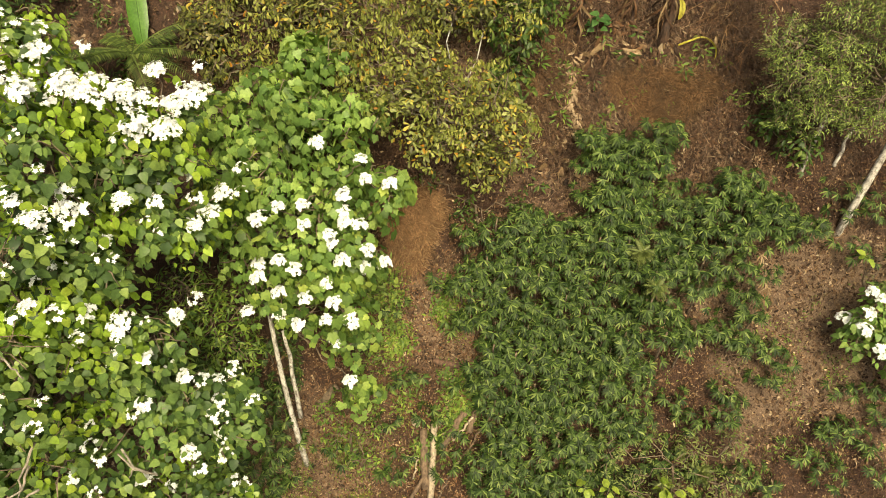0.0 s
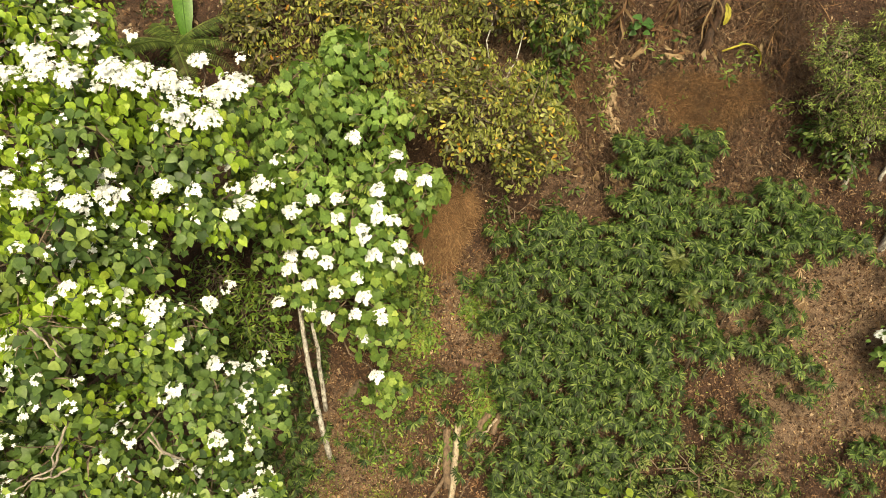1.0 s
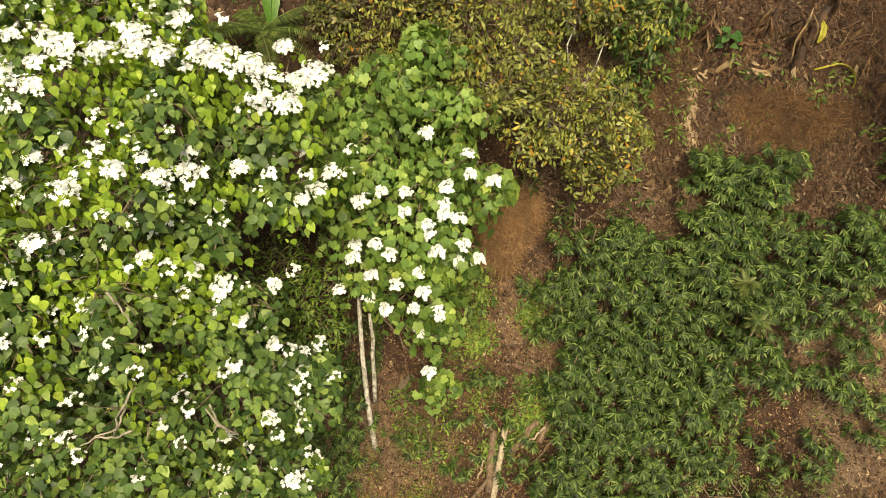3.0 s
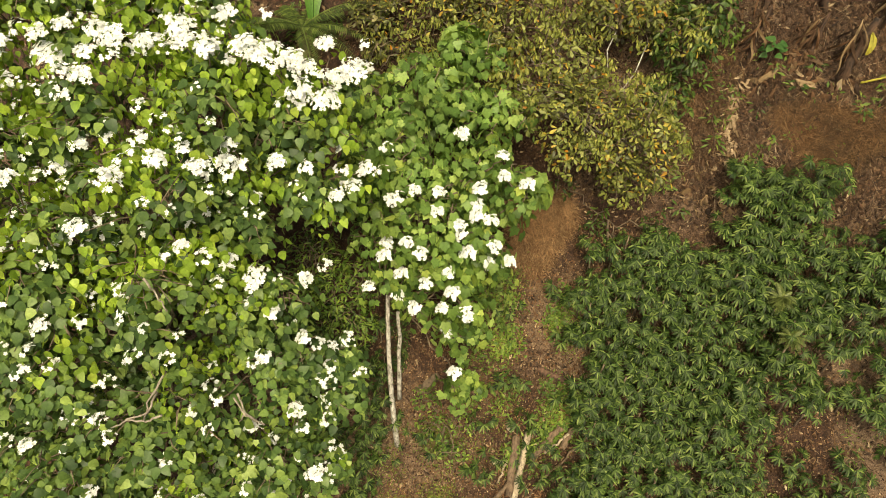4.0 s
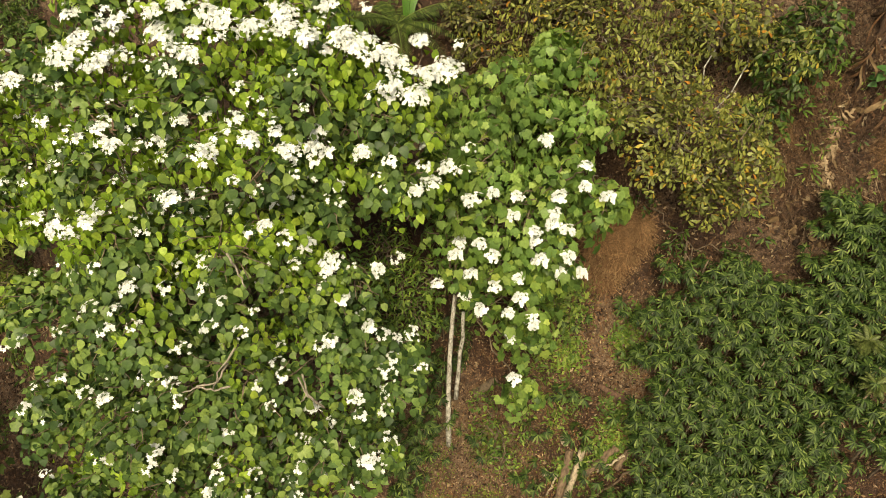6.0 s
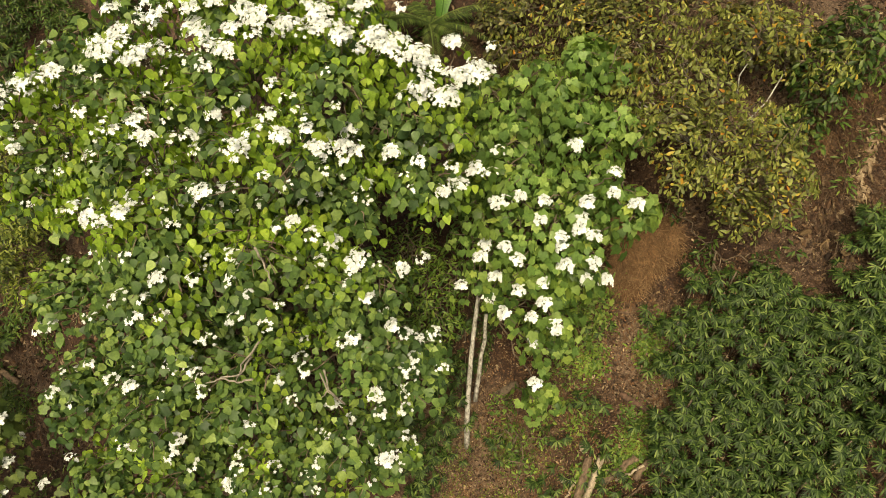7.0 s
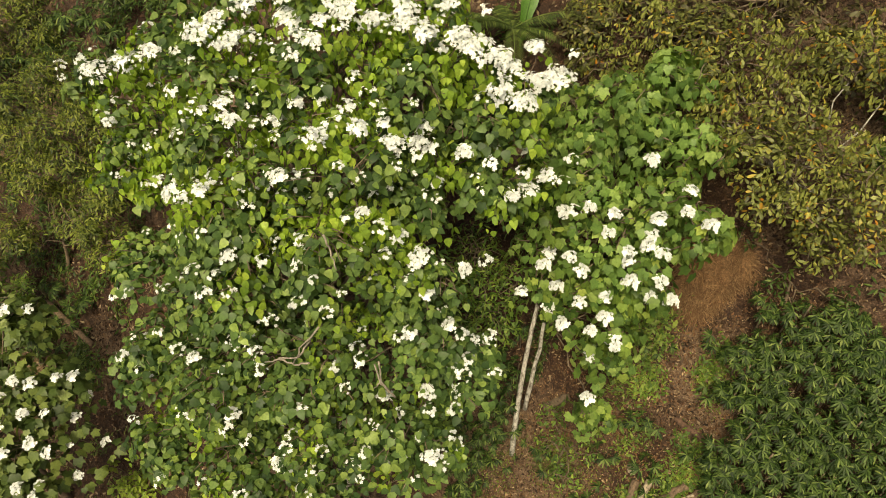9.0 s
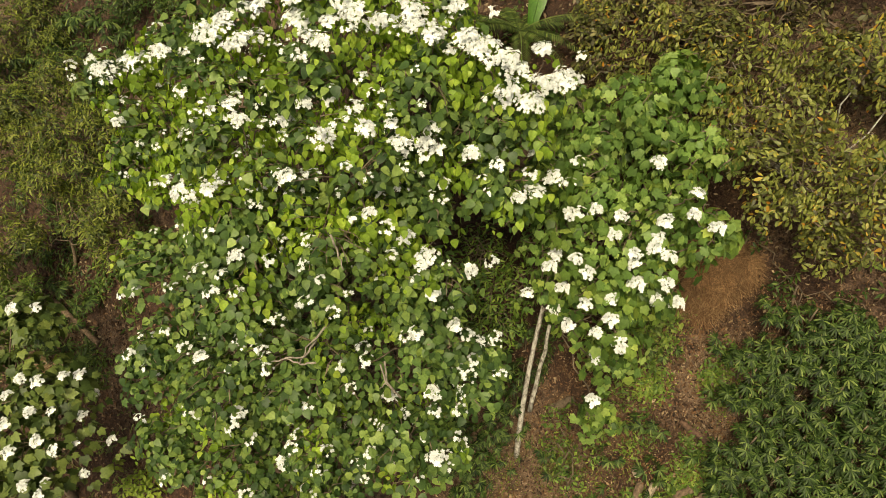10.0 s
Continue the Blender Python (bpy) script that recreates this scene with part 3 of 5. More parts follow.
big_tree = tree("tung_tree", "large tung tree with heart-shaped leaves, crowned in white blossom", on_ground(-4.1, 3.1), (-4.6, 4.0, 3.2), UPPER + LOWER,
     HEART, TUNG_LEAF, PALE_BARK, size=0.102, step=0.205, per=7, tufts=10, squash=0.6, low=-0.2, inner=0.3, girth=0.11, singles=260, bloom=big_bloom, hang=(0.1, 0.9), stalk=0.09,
     bright_mat=FRESH_LEAF, lobed_share=0.2, flowers=((CREST, PLATE), (MIDDLE, (1, 2, 3, 3)), (BELOW, (3, 6, 6))), twiggy=0.6, scatter=True)



def bare_limb(root, points, girth):
    """A grey branch that shows through the leaves."""
    p = np.array(points)
    fine = np.concatenate([bent(p[k], p[k + 1], 5, 0.0, 0.008)[:-1] for k in range(len(p) - 1)] + [p[-1:]])
    v, f = tube(fine - np.array(root.location), np.linspace(girth, girth * 0.55, len(fine)), 6)
    link("limb", v, f, GREY_TWIG, root)


bare_limb(big_tree, [(-3.63, 2.87, 4.61), (-3.83, 2.67, 4.29), (-3.82, 2.54, 4.17)], 0.013)
bare_limb(big_tree, [(-3.67, 2.63, 4.19), (-3.81, 2.54, 4.16), (-3.98, 2.51, 4.18), (-4.16, 2.44, 4.07)], 0.013)
bare_limb(big_tree, [(-3.12, 3.09, 4.07), (-3.04, 3.00, 3.86), (-2.89, 3.03, 3.63)], 0.013)
bare_limb(big_tree, [(-3.04, 3.00, 3.86), (-3.15, 2.96, 3.67)], 0.010)
bare_limb(big_tree, [(-3.75, 3.22, 5.53), (-3.67, 3.20, 5.37), (-3.55, 3.12, 5.24)], 0.013)
bare_limb(big_tree, [(-3.16, 3.06, 4.03), (-3.04, 2.99, 3.83), (-2.88, 3.03, 3.65)], 0.012)
bare_limb(big_tree, [(-3.77, 2.79, 4.33), (-3.80, 2.60, 4.23), (-4.00, 2.51, 4.18)], 0.014)

VIA_MID, VIA_TOP, VIA_STEM = (-2.14, 4.78, 2.19), (-2.18, 5.20, 3.48), (-2.02, 5.09, 3.32)
SAPLING_FLOWERS = [(-1.45, 6.16, 5.40), (-0.93, 5.90, 5.34), (-0.88, 5.74, 5.20), (-0.60, 5.76, 5.11), (-1.09, 5.55, 5.14), (-1.57, 5.51, 5.03), (-1.88, 5.58, 4.93), (-2.15, 5.55, 4.76), (-1.55, 5.29, 4.93), (-1.13, 5.50, 4.94), (-1.11, 5.44, 4.83), (-0.94, 5.38, 4.82), (-1.26, 5.25, 4.82), (-1.21, 5.19, 4.72), (-2.14, 5.28, 4.32), (-1.85, 5.13, 4.51), (-2.15, 5.12, 4.23), (-1.68, 5.05, 4.46), (-0.85, 5.23, 4.58), (-1.14, 5.17, 4.48), (-0.89, 5.20, 4.35), (-0.71, 5.30, 4.29), (-1.93, 5.04, 4.06), (-1.35, 5.04, 4.26), (-1.56, 4.91, 4.14), (-2.31, 4.98, 3.78), (-1.25, 4.88, 4.09), (-1.97, 4.99, 3.71), (-1.35, 4.77, 3.89), (-1.08, 4.86, 3.80), (-1.69, 4.81, 3.79), (-1.30, 4.73, 3.49), (-1.14, 4.52, 3.00)]
SMALL = [(-1.71, 7.35, 5.72, 0.45), (-1.95, 6.73, 5.39, 0.60), (-1.33, 6.63, 5.30, 0.50), (-2.39, 6.61, 5.14, 0.50), (-1.23, 5.99, 4.95, 0.50), (-2.08, 6.14, 4.82, 0.60), (-1.52, 5.63, 4.45, 0.60), (-0.97, 5.63, 4.45, 0.45), (-0.63, 5.91, 4.88, 0.28), (-2.14, 5.44, 3.85, 0.50), (-1.43, 5.34, 3.75, 0.60), (-1.00, 5.47, 4.02, 0.40), (-1.22, 4.96, 3.10, 0.36), (-1.08, 4.65, 2.66, 0.24), (-2.50, 6.14, 4.82, 0.50), (-2.63, 6.78, 5.44, 0.40), (-2.63, 5.89, 4.29, 0.45)]
tree("tung_sapling", "slender young tung tree with lobed leaves and round white flower clusters", on_ground(-1.92, 4.35), VIA_TOP, SMALL,
     LOBED, YOUNG_LEAF, PALE_BARK, size=0.128, step=0.215, per=7, tufts=8, squash=0.6, low=-0.3, inner=0.25, girth=0.034, singles=200, hang=(0.15, 1.2), via=VIA_MID,
     stems=[((-1.98, 4.76, 1.78), VIA_STEM)], flowers=((SAPLING_FLOWERS, SPRAY),), twiggy=0.5, bright_mat=PALE_LOBED, bright_share=-0.06)

OLIVE = [(-2.34, 8.45, 5.68, 0.60), (-1.39, 8.32, 5.83, 0.60), (-0.61, 7.93, 5.87, 0.70), (0.12, 8.03, 5.97, 0.70), (0.72, 8.28, 5.93, 0.50), (-1.06, 7.55, 5.35, 0.60), (-0.32, 7.27, 5.36, 0.70), (0.40, 7.22, 5.31, 0.60), (0.12, 6.80, 4.92, 0.58), (0.70, 6.99, 4.95, 0.50), (0.58, 6.78, 4.66, 0.36), (-3.11, 8.58, 5.53, 0.50), (-2.45, 7.95, 5.25, 0.40)]
tree("yellowing_tree", "small tree with olive-green leaves turning yellow and orange", on_ground(0.1, 7.5), (-0.1, 7.55, 4.85), OLIVE, OBOVATE, OLIVE_LEAF, BROWN_BARK,
     size=0.082, step=0.155, per=6, tufts=9, squash=0.7, stalk=0.018, girth=0.035, hang=(-0.3, 0.25), inner=0.35, singles=200, bright_mat=OLIVE_TIP, twiggy=0.15, gaps=(1.9, -0.36), limb_bark=PALE_BARK, bright_share=0.12)
OLIVE_BACK = [(-1.92, 9.28, 6.3, 0.70), (-0.87, 9.64, 6.75, 0.70), (0.02, 9.63, 6.75, 0.70), (0.19, 8.78, 6.0, 0.60), (-0.9, 8.95, 6.1, 0.60), (-2.78, 8.98, 5.85, 0.50), (-3.35, 8.35, 5.55, 0.42), (-2.90, 8.05, 5.25, 0.38), (-2.55, 8.70, 5.85, 0.45), (-1.85, 8.70, 5.90, 0.50)]
tree("brownish_tree", "low bushy tree with dull brownish-green leaves", on_ground(-0.8, 9.2), (-0.8, 9.2, 6.3), OLIVE_BACK, OBOVATE, BROWN_LEAF, BROWN_BARK,
     size=0.092, step=0.18, per=6, tufts=7, squash=0.7, stalk=0.02, girth=0.05, hang=(-0.2, 0.4), inner=0.4, twiggy=0.15, gaps=(1.7, -0.42), bright_mat=OLIVE_LEAF, bright_share=0.15)
RIGHT = [(4.80, 8.10, 5.62, 0.50), (5.28, 7.97, 5.77, 0.60), (5.65, 7.51, 5.46, 0.60), (4.89, 7.58, 5.25, 0.50), (5.34, 7.37, 5.04, 0.45), (5.94, 7.93, 5.87, 0.70), (6.38, 7.39, 5.20, 0.70), (5.65, 8.24, 6.17, 0.60), (4.48, 7.64, 5.30, 0.36), (4.67, 7.47, 4.93, 0.30), (5.00, 7.40, 5.07, 0.38), (5.56, 7.42, 5.09, 0.40), (5.38, 7.46, 4.85, 0.28), (4.32, 7.97, 5.77, 0.40)]
tree("dense_green_tree", "dense dark green tree with small leaves and pale trunks", on_ground(5.05, 7.3), (5.2, 7.56, 4.95), RIGHT, SLIM, MID_LEAF, PALE_BARK,
     size=0.050, step=0.115, per=10, tufts=8, squash=0.6, girth=0.03, inner=0.15, stems=[(on_ground(5.54, 7.38), (5.70, 7.60, 4.95))], twiggy=0.2, via=(5.12, 7.42, 4.55), spray=0.24, bright_mat=MID_TIP, gaps=(1.8, -0.28))
BL = [(-9.45, 1.80, 1.98, 0.55), (-9.81, 1.06, 1.54, 0.70), (-8.63, 1.23, 1.34, 0.60), (-9.00, 0.37, 0.79, 0.70), (-8.19, 1.01, 0.91, 0.60), (-8.01, 0.31, 0.49, 0.60), (-9.81, 0.36, 1.22, 0.80), (-8.31, 1.64, 1.23, 0.40), (-8.63, -0.28, 0.31, 0.70), (-9.35, 1.82, 1.95, 0.45), (-8.31, 1.57, 1.31, 0.42)]
FAR_FLOWERS = [(-9.11, 1.86, 2.41), (-9.06, 2.11, 2.19), (-8.39, 1.26, 1.89), (-8.25, 1.38, 1.77), (-8.11, 1.65, 1.66), (-8.07, 1.85, 1.51), (-8.04, 1.88, 1.06), (-8.36, 0.98, 1.81), (-8.11, 1.03, 1.55), (-7.96, 1.25, 1.40), (-7.87, 1.50, 1.02), (-8.31, 0.74, 1.47), (-7.80, 0.84, 1.33), (-7.64, 0.92, 1.12), (-7.62, 1.17, 0.94), (-7.51, 1.56, 0.50), (-8.04, 0.54, 1.24), (-7.50, 1.02, 0.40), (-7.64, 0.35, 0.96), (-7.55, 0.57, 0.77), (-7.49, 0.41, 0.76)]
tree("tung_sapling", "young tung tree with lobed leaves and round white flower clusters", on_ground(-9.2, 0.9), (-9.2, 0.9, 0.4), BL, LOBED, MID_LEAF, BROWN_BARK,
     size=0.16, step=0.29, per=6, tufts=5, squash=0.6, girth=0.06, flowers=((FAR_FLOWERS, SPRAY),), gaps=(1.4, -0.2), twiggy=0.5)
BR = [(5.60, 5.45, 3.16, 0.28), (5.79, 5.21, 2.93, 0.32), (6.27, 5.46, 3.03, 0.45), (6.30, 5.08, 2.66, 0.45), (5.51, 5.30, 2.87, 0.20), (5.71, 5.67, 3.31, 0.22)]
EDGE_FLOWERS = [(5.57, 5.58, 3.44), (5.64, 5.47, 3.43), (5.43, 5.32, 3.33), (5.35, 5.48, 3.03), (5.44, 5.23, 3.12), (5.59, 4.99, 3.03)]
tree("tung_tree", "tung tree with white flower clusters at its branch ends", on_ground(6.4, 5.0), (6.3, 5.0, 2.4), BR, HEART, PALE_LOBED, BROWN_BARK,
     size=0.085, step=0.14, per=6, tufts=5, squash=0.7, girth=0.05, inner=0.1, flowers=((EDGE_FLOWERS, SPRAY),))
for label, base, lobes, mat in (
    ("fine-leaved green tree on the slope", (-11.4, 3.6), [(-12.16, 4.68, 3.36, 0.80), (-11.14, 4.81, 2.92, 0.80), (-11.53, 3.95, 2.44, 0.72), (-10.42, 4.24, 2.04, 0.70), (-12.41, 3.93, 2.85, 0.80), (-11.83, 3.01, 1.32, 0.70), (-9.69, 4.48, 2.72, 0.55), (-12.07, 5.29, 3.55, 0.60), (-9.70, 3.84, 1.88, 0.50)], FINE_LEAF),
    ("bushy green shrub high on the slope", (-14.7, 6.0), [(-14.83, 6.40, 3.73, 0.80), (-15.05, 5.46, 3.32, 0.90), (-14.05, 6.50, 3.59, 0.60)], FINE_LEAF),
    ("dark green shrub high on the slope", (-12.0, 7.6), [(-11.98, 7.69, 4.66, 0.70), (-11.17, 7.61, 4.53, 0.50), (-12.24, 7.25, 4.42, 0.50), (-12.18, 8.22, 5.13, 0.80)], DARK_LEAF),
    ("low green shrub on the slope", (-11.7, 2.4), [(-11.61, 2.53, 0.64, 0.60), (-12.30, 2.45, 0.95, 0.70), (-10.72, 2.01, 0.28, 0.40)], HERB_LEAF)):
    top = np.mean([l[:3] for l in lobes], axis=0)
    top = top * 0.35 + on_ground(*base) * 0.65
    tree("shrub", label, on_ground(*base), top, lobes, SLIM, mat, BROWN_BARK, size=0.100, step=0.15, per=8, tufts=9, squash=0.6, low=-0.2, girth=0.035, inner=0.2, twiggy=0.2, category="shrub",
         spray=0.30, bright_mat=FINE_TIP if mat is FINE_LEAF else None, gaps=(1.5, -0.42))

# ---- lady palms ----
def stalked_fan(n, w, arc, dr, seed):
    stalk = tube([(0, -1.1, -0.25), (0, -0.5, -0.06), (0, 0.05, 0.0)], (0.03, 0.025, 0.02), 3)
    return merge([fan(n, 1.0, w, arc, dr, seed), stalk])


FAN_SHAPES = [stalked_fan(n, w, arc, dr, k) for k, (n, w, arc, dr) in enumerate([(9, 0.096, 220, 0.40), (8, 0.104, 200, 0.55), (10, 0.090, 240, 0.35), (8, 0.106, 190, 0.50)])]
FANS = [leaf_mesh("fan_leaf", s, PALM_LEAF) for s in FAN_SHAPES]
far_fans = []
DRY_FAN = leaf_mesh("dry_fan_leaf", stalked_fan(8, 0.075, 150, 0.9, 9), PALE_DEAD)
CANES = []
for k in range(3):
    v, f = tube(bent((0, 0.03, -0.1), (0.02 * k - 0.02, -0.05, 1.0), 5, 0, 0.012), np.linspace(0.026, 0.016, 5), 5)
    CANES.append(leaf_mesh("cane", (v, f), TWIG))


LEFT = "lady palms among the trees of the far slope"


def palm(x, y, tall, leaves, group, size=0.148, dry=0.006, face=1.0):
    root = None if group == LEFT or y > 6.75 else empty("lady_palm", on_ground(x, y), "lady palm with dark green fan leaves on a thin cane", "palm", group)
    if root:
        share("cane", CANES[rng.integers(3)], pose_of(np.eye(3), (0, 0, 0), tall), root)
    for i in range(leaves):
        a = -1.57 + (i - (leaves - 1) / 2) * (5.6 / leaves) + rng.normal(0, 0.3)
        h = np.array([math.cos(a), math.sin(a), 0])
        start = np.array([0, -0.05, 1.0]) * tall * rng.uniform(0.72, 1.02)
        along = unit(h + np.array([0, -0.3 * face, -rng.uniform(0.0, 0.55)]))
        end = start + along * rng.uniform(0.05, 0.24) + np.array([0, 0, rng.uniform(0.02, 0.1)])
        turn = axes(along, unit(np.array([0, -0.45 * face, 1.0]) + h * 0.3 + rng.normal(0, 0.15, 3)))
        if root is None:
            v, f = FAN_SHAPES[rng.integers(4)]
            far_fans.append((v @ turn.T * size * rng.uniform(0.78, 1.15) + end + on_ground(x, y), f))
            continue
        share("fan_leaf", DRY_FAN if rng.random() < dry else FANS[rng.integers(4)], pose_of(turn, end, size * rng.uniform(0.78, 1.15)), root)
    return root


def inside(x, y, poly):
    c = False
    for (ax, ay), (bx, by) in zip(poly, poly[1:] + poly[:1]):
        if (ay > y) != (by > y) and x < (bx - ax) * (y - ay) / (by - ay) + ax:
            c = not c
    return c


def patch(poly, gap, group, tall=(0.3, 0.6), leaves=(9, 13), skip=0.0, size=0.110, dry=0.006):
    xs, ys = [p[0] for p in poly], [p[1] for p in poly]
    y, row = min(ys), 0
    while y < max(ys):
        x = min(xs) + (row % 2) * gap / 2
        while x < max(xs):
            px, py = x + rng.normal(0, gap * 0.25), y + rng.normal(0, gap * 0.18)
            swell = noise.noise(Vector((px * 1.6, py * 1.6, 9.0)))
            if inside(px, py, poly) and rng.random() > skip and swell > -0.62:
                palm(px, py, rng.uniform(*tall) * (1.0 + 0.7 * swell), int(rng.integers(*leaves)), group, size, dry)
            x += gap
        y += gap * 0.66
        row += 1


PATCH = "lady palms of the large patch"
patch([(2.15, 7.65), (3.4, 7.55), (4.1, 7.2), (5.0, 6.85), (5.2, 6.45), (4.3, 6.4), (4.1, 6.0), (2.9, 6.05), (1.9, 6.75), (1.85, 7.4)], 0.232, PATCH)
patch([(0.2, 6.4), (0.95, 6.75), (1.9, 6.75), (2.9, 6.05), (2.7, 5.3), (2.6, 4.4), (2.7, 3.5), (0.4, 3.5), (0.55, 4.9), (0.25, 5.8)], 0.232, PATCH)
patch([(2.7, 6.1), (4.25, 6.1), (4.4, 5.5), (5.1, 4.9), (4.3, 5.0), (3.8, 5.45), (2.7, 5.1)], 0.27, PATCH, skip=0.2, dry=0.05)
GAPPY = "lady palms scattered on the bare slope"
patch([(2.9, 5.0), (4.1, 5.0), (4.3, 4.5), (3.0, 4.4)], 0.35, GAPPY, (0.2, 0.4), (6, 9), 0.05)
patch([(5.1, 5.0), (6.4, 5.05), (6.4, 4.5), (5.2, 4.5)], 0.34, GAPPY, (0.2, 0.4), (6, 9), 0.05)
patch([(4.4, 4.6), (6.2, 4.25), (6.3, 3.9), (4.7, 4.2)], 0.34, GAPPY, (0.2, 0.4), (6, 9), 0.05)
patch([(2.6, 4.4), (4.6, 4.2), (4.2, 3.4), (2.6, 3.4)], 0.35, GAPPY, (0.2, 0.45), (6, 9), 0.1)
patch([(5.3, 6.9), (6.8, 7.3), (6.8, 5.8), (5.7, 5.9)], 0.32, GAPPY, (0.25, 0.5), (4, 7), 0.2)
UNDER = "lady palms under the young tung tree"
patch([(-3.4, 5.3), (-2.7, 5.5), (-2.1, 5.3), (-2.25, 4.6), (-2.3, 3.7), (-3.4, 3.6)], 0.30, UNDER, (0.3, 0.6), (6, 9))
patch([(-2.35, 5.2), (-2.1, 4.9), (-2.05, 4.3), (-2.15, 3.4), (-2.5, 3.4)], 0.27, UNDER, (0.2, 0.42), (6, 9), 0.05)
for x, y in ((-0.44, 5.23), (-0.60, 5.19), (0.60, 5.05), (0.27, 5.09), (0.42, 5.20), (-0.73, 4.73), (-0.21, 4.83), (-0.01, 4.68), (0.07, 4.54), (-0.45, 4.43), (-0.61, 4.26), (-0.83, 4.29), (0.08, 4.28), (0.61, 4.85), (-1.32, 4.47), (-1.65, 4.58), (-0.05, 6.2), (-0.75, 5.9), (0.1, 5.75)):
    palm(x, y, rng.uniform(0.08, 0.2), int(rng.integers(4, 7)), UNDER, 0.12)
patch([(-12.0, 3.3), (-10.6, 3.6), (-10.0, 2.9), (-10.9, 2.3), (-12.2, 2.0)], 0.45, LEFT, (0.25, 0.5), (4, 7), 0.35, 0.19, 0.08)
patch([(-15.2, 5.6), (-13.0, 6.9), (-11.5, 6.6), (-12.5, 5.6), (-14.0, 5.0)], 0.5, LEFT, (0.25, 0.5), (4, 7), 0.15, 0.19)
tagged(link("lady_palms", *merge(far_fans), PALM_LEAF), "dark green lady palms along the upper slope and among the far trees", "palms", kind="stuff")
for x, y in ((-7.72, 1.85), (-7.5, 1.98), (-11.2, 2.15), (-10.9, 2.3)):
    at = on_ground(x, y, 0.16)
    root = empty("dry_palm_frond", at, "dead brown palm fronds lying on the slope", "palm frond")
    for k in range(3):
        a = rng.uniform(0, 6.28)
        share("frond", DRY_FAN, pose_of(axes(np.array([math.cos(a), math.sin(a), 0.3]), np.array([0, -0.6, 0.8])), (0.08 * k, 0.05 * k, 0.02 * k), 0.3), root)


# ---- feathery fronds: tree fern and seedlings ----
def frond(n, length, leaflet, width, arch, seed=0):
    """A pinnate frond that arches: a rib and leaflets in pairs; runs along y, upper face to z."""
    s = np.linspace(0, 1, n)
    y, z = length * np.sin(arch * s) / arch, length * (1 - np.cos(arch * s)) / -arch + 0
    rib = tube(np.stack([0 * s, y, z], -1)[::2], np.linspace(0.012, 0.003, len(s[::2])) * length / 1.5, 4)
    pieces = [rib]
    small = blade([(0.0, 0.03), (0.4, width), (1.0, 0.005)], 0.2, 0.25)
    for i in range(2, n):
        l = leaflet * (0.35 + 0.65 * math.sin(math.pi * min(1.0, 0.12 + 0.86 * s[i]) ** 0.8))
        d = np.array([0, math.cos(arch * s[i]), -math.sin(arch * s[i])])
        for side in (-1, 1):
            t = axes(unit(np.array([side, 0, -0.12]) + d * 0.45)[None], np.array([[0, 0.1, 1.0]]))
            pieces.append(spread(small, t, np.array([[0, y[i], z[i]]]), [l]))
    return merge(pieces)


def rosette(name, label, at, up, count, mesh, size, spread_angle, category, face=0.0, part_name="frond", stem=None):
    root = empty(name, at, label, category)
    if stem:
        v, f = tube(bent((0, 0, -0.1), (0, 0, up), 5, 0, 0.01), np.linspace(stem * 1.2, stem, 5), 8)
        link("trunk", v, f, BROWN_BARK, root)
    for i in range(count):
        a = i * 2.4 + rng.normal(0, 0.2)
        e = rng.uniform(*spread_angle)
        along = np.array([math.cos(a) * math.cos(e), math.sin(a) * math.cos(e) - face, math.sin(e)])
        share(part_name, mesh, pose_of(axes(along, np.array([0, 0, 1.0]) + 0.01), (0, 0, up), size * rng.uniform(0.8, 1.1)), root)
    return root


FROND = leaf_mesh("frond", frond(40, 1.25, 0.15, 0.085, 1.0), MID_LEAF)
rosette("tree_fern", "tree fern with arching feathery green fronds", on_ground(-4.22, 8.15), 0.40, 15, FROND, 1.12, (-0.05, 0.75), "fern", stem=0.07)
FEATHER = leaf_mesh("feathery_leaf", frond(21, 0.42, 0.10, 0.15, 1.3), FEATHER_LEAF)
for x, y, up in ((2.65, 6.1, 0.75), (2.85, 5.78, 0.7), (3.0, 3.95, 0.5), (3.5, 4.1, 0.45)):
    rosette("feathery_sapling", "pale green sapling with feathery pinnate leaves", on_ground(x, y), up, 28, FEATHER, 0.5, (-0.2, 1.2), "sapling", 0.15, "feathery_leaf", 0.012)


def banana_leaf(length, width, arch, seed, ribbed=True):
    """A long blade with a midrib, its edge torn here and there."""
    r = np.random.default_rng(seed)
    s = np.linspace(0, 1, 17)
    half = width * np.sin(np.pi * np.clip(0.05 + 0.93 * s, 0, 1)) ** 0.6 * r.uniform(0.9, 1.0, 17)
    y, z = length * np.sin(arch * s) / arch, -length * (1 - np.cos(arch * s)) / arch
    v, f = [], []
    for k in range(17):
        for x in (-1, -0.5, 0, 0.5, 1):
            v.append((x * half[k], y[k], z[k] + 0.25 * abs(x) * half[k] - 0.3 * x * x * half[k]))
    for k in range(16):
        for c in range(4):
            i = 5 * k + c
            f.append((i, i + 1, i + 6, i + 5))
    if not ribbed:
        v = np.array(v)
        v[:, 2] += 0.5 * width * np.sin(v[:, 0] * 90 + v[:, 1] * 23 + seed) + 0.04 * np.sin(s * 9 + seed).repeat(5) * length
        v[:, 0] += 0.06 * length * np.sin(s * 5 + seed).repeat(5)
        return v, f
    rib = tube(np.stack([0 * s, np.concatenate([[-0.25], y[1:]]), z + 0.006], -1), np.linspace(0.016, 0.004, 17), 5)
    return merge([(np.array(v), f), rib])


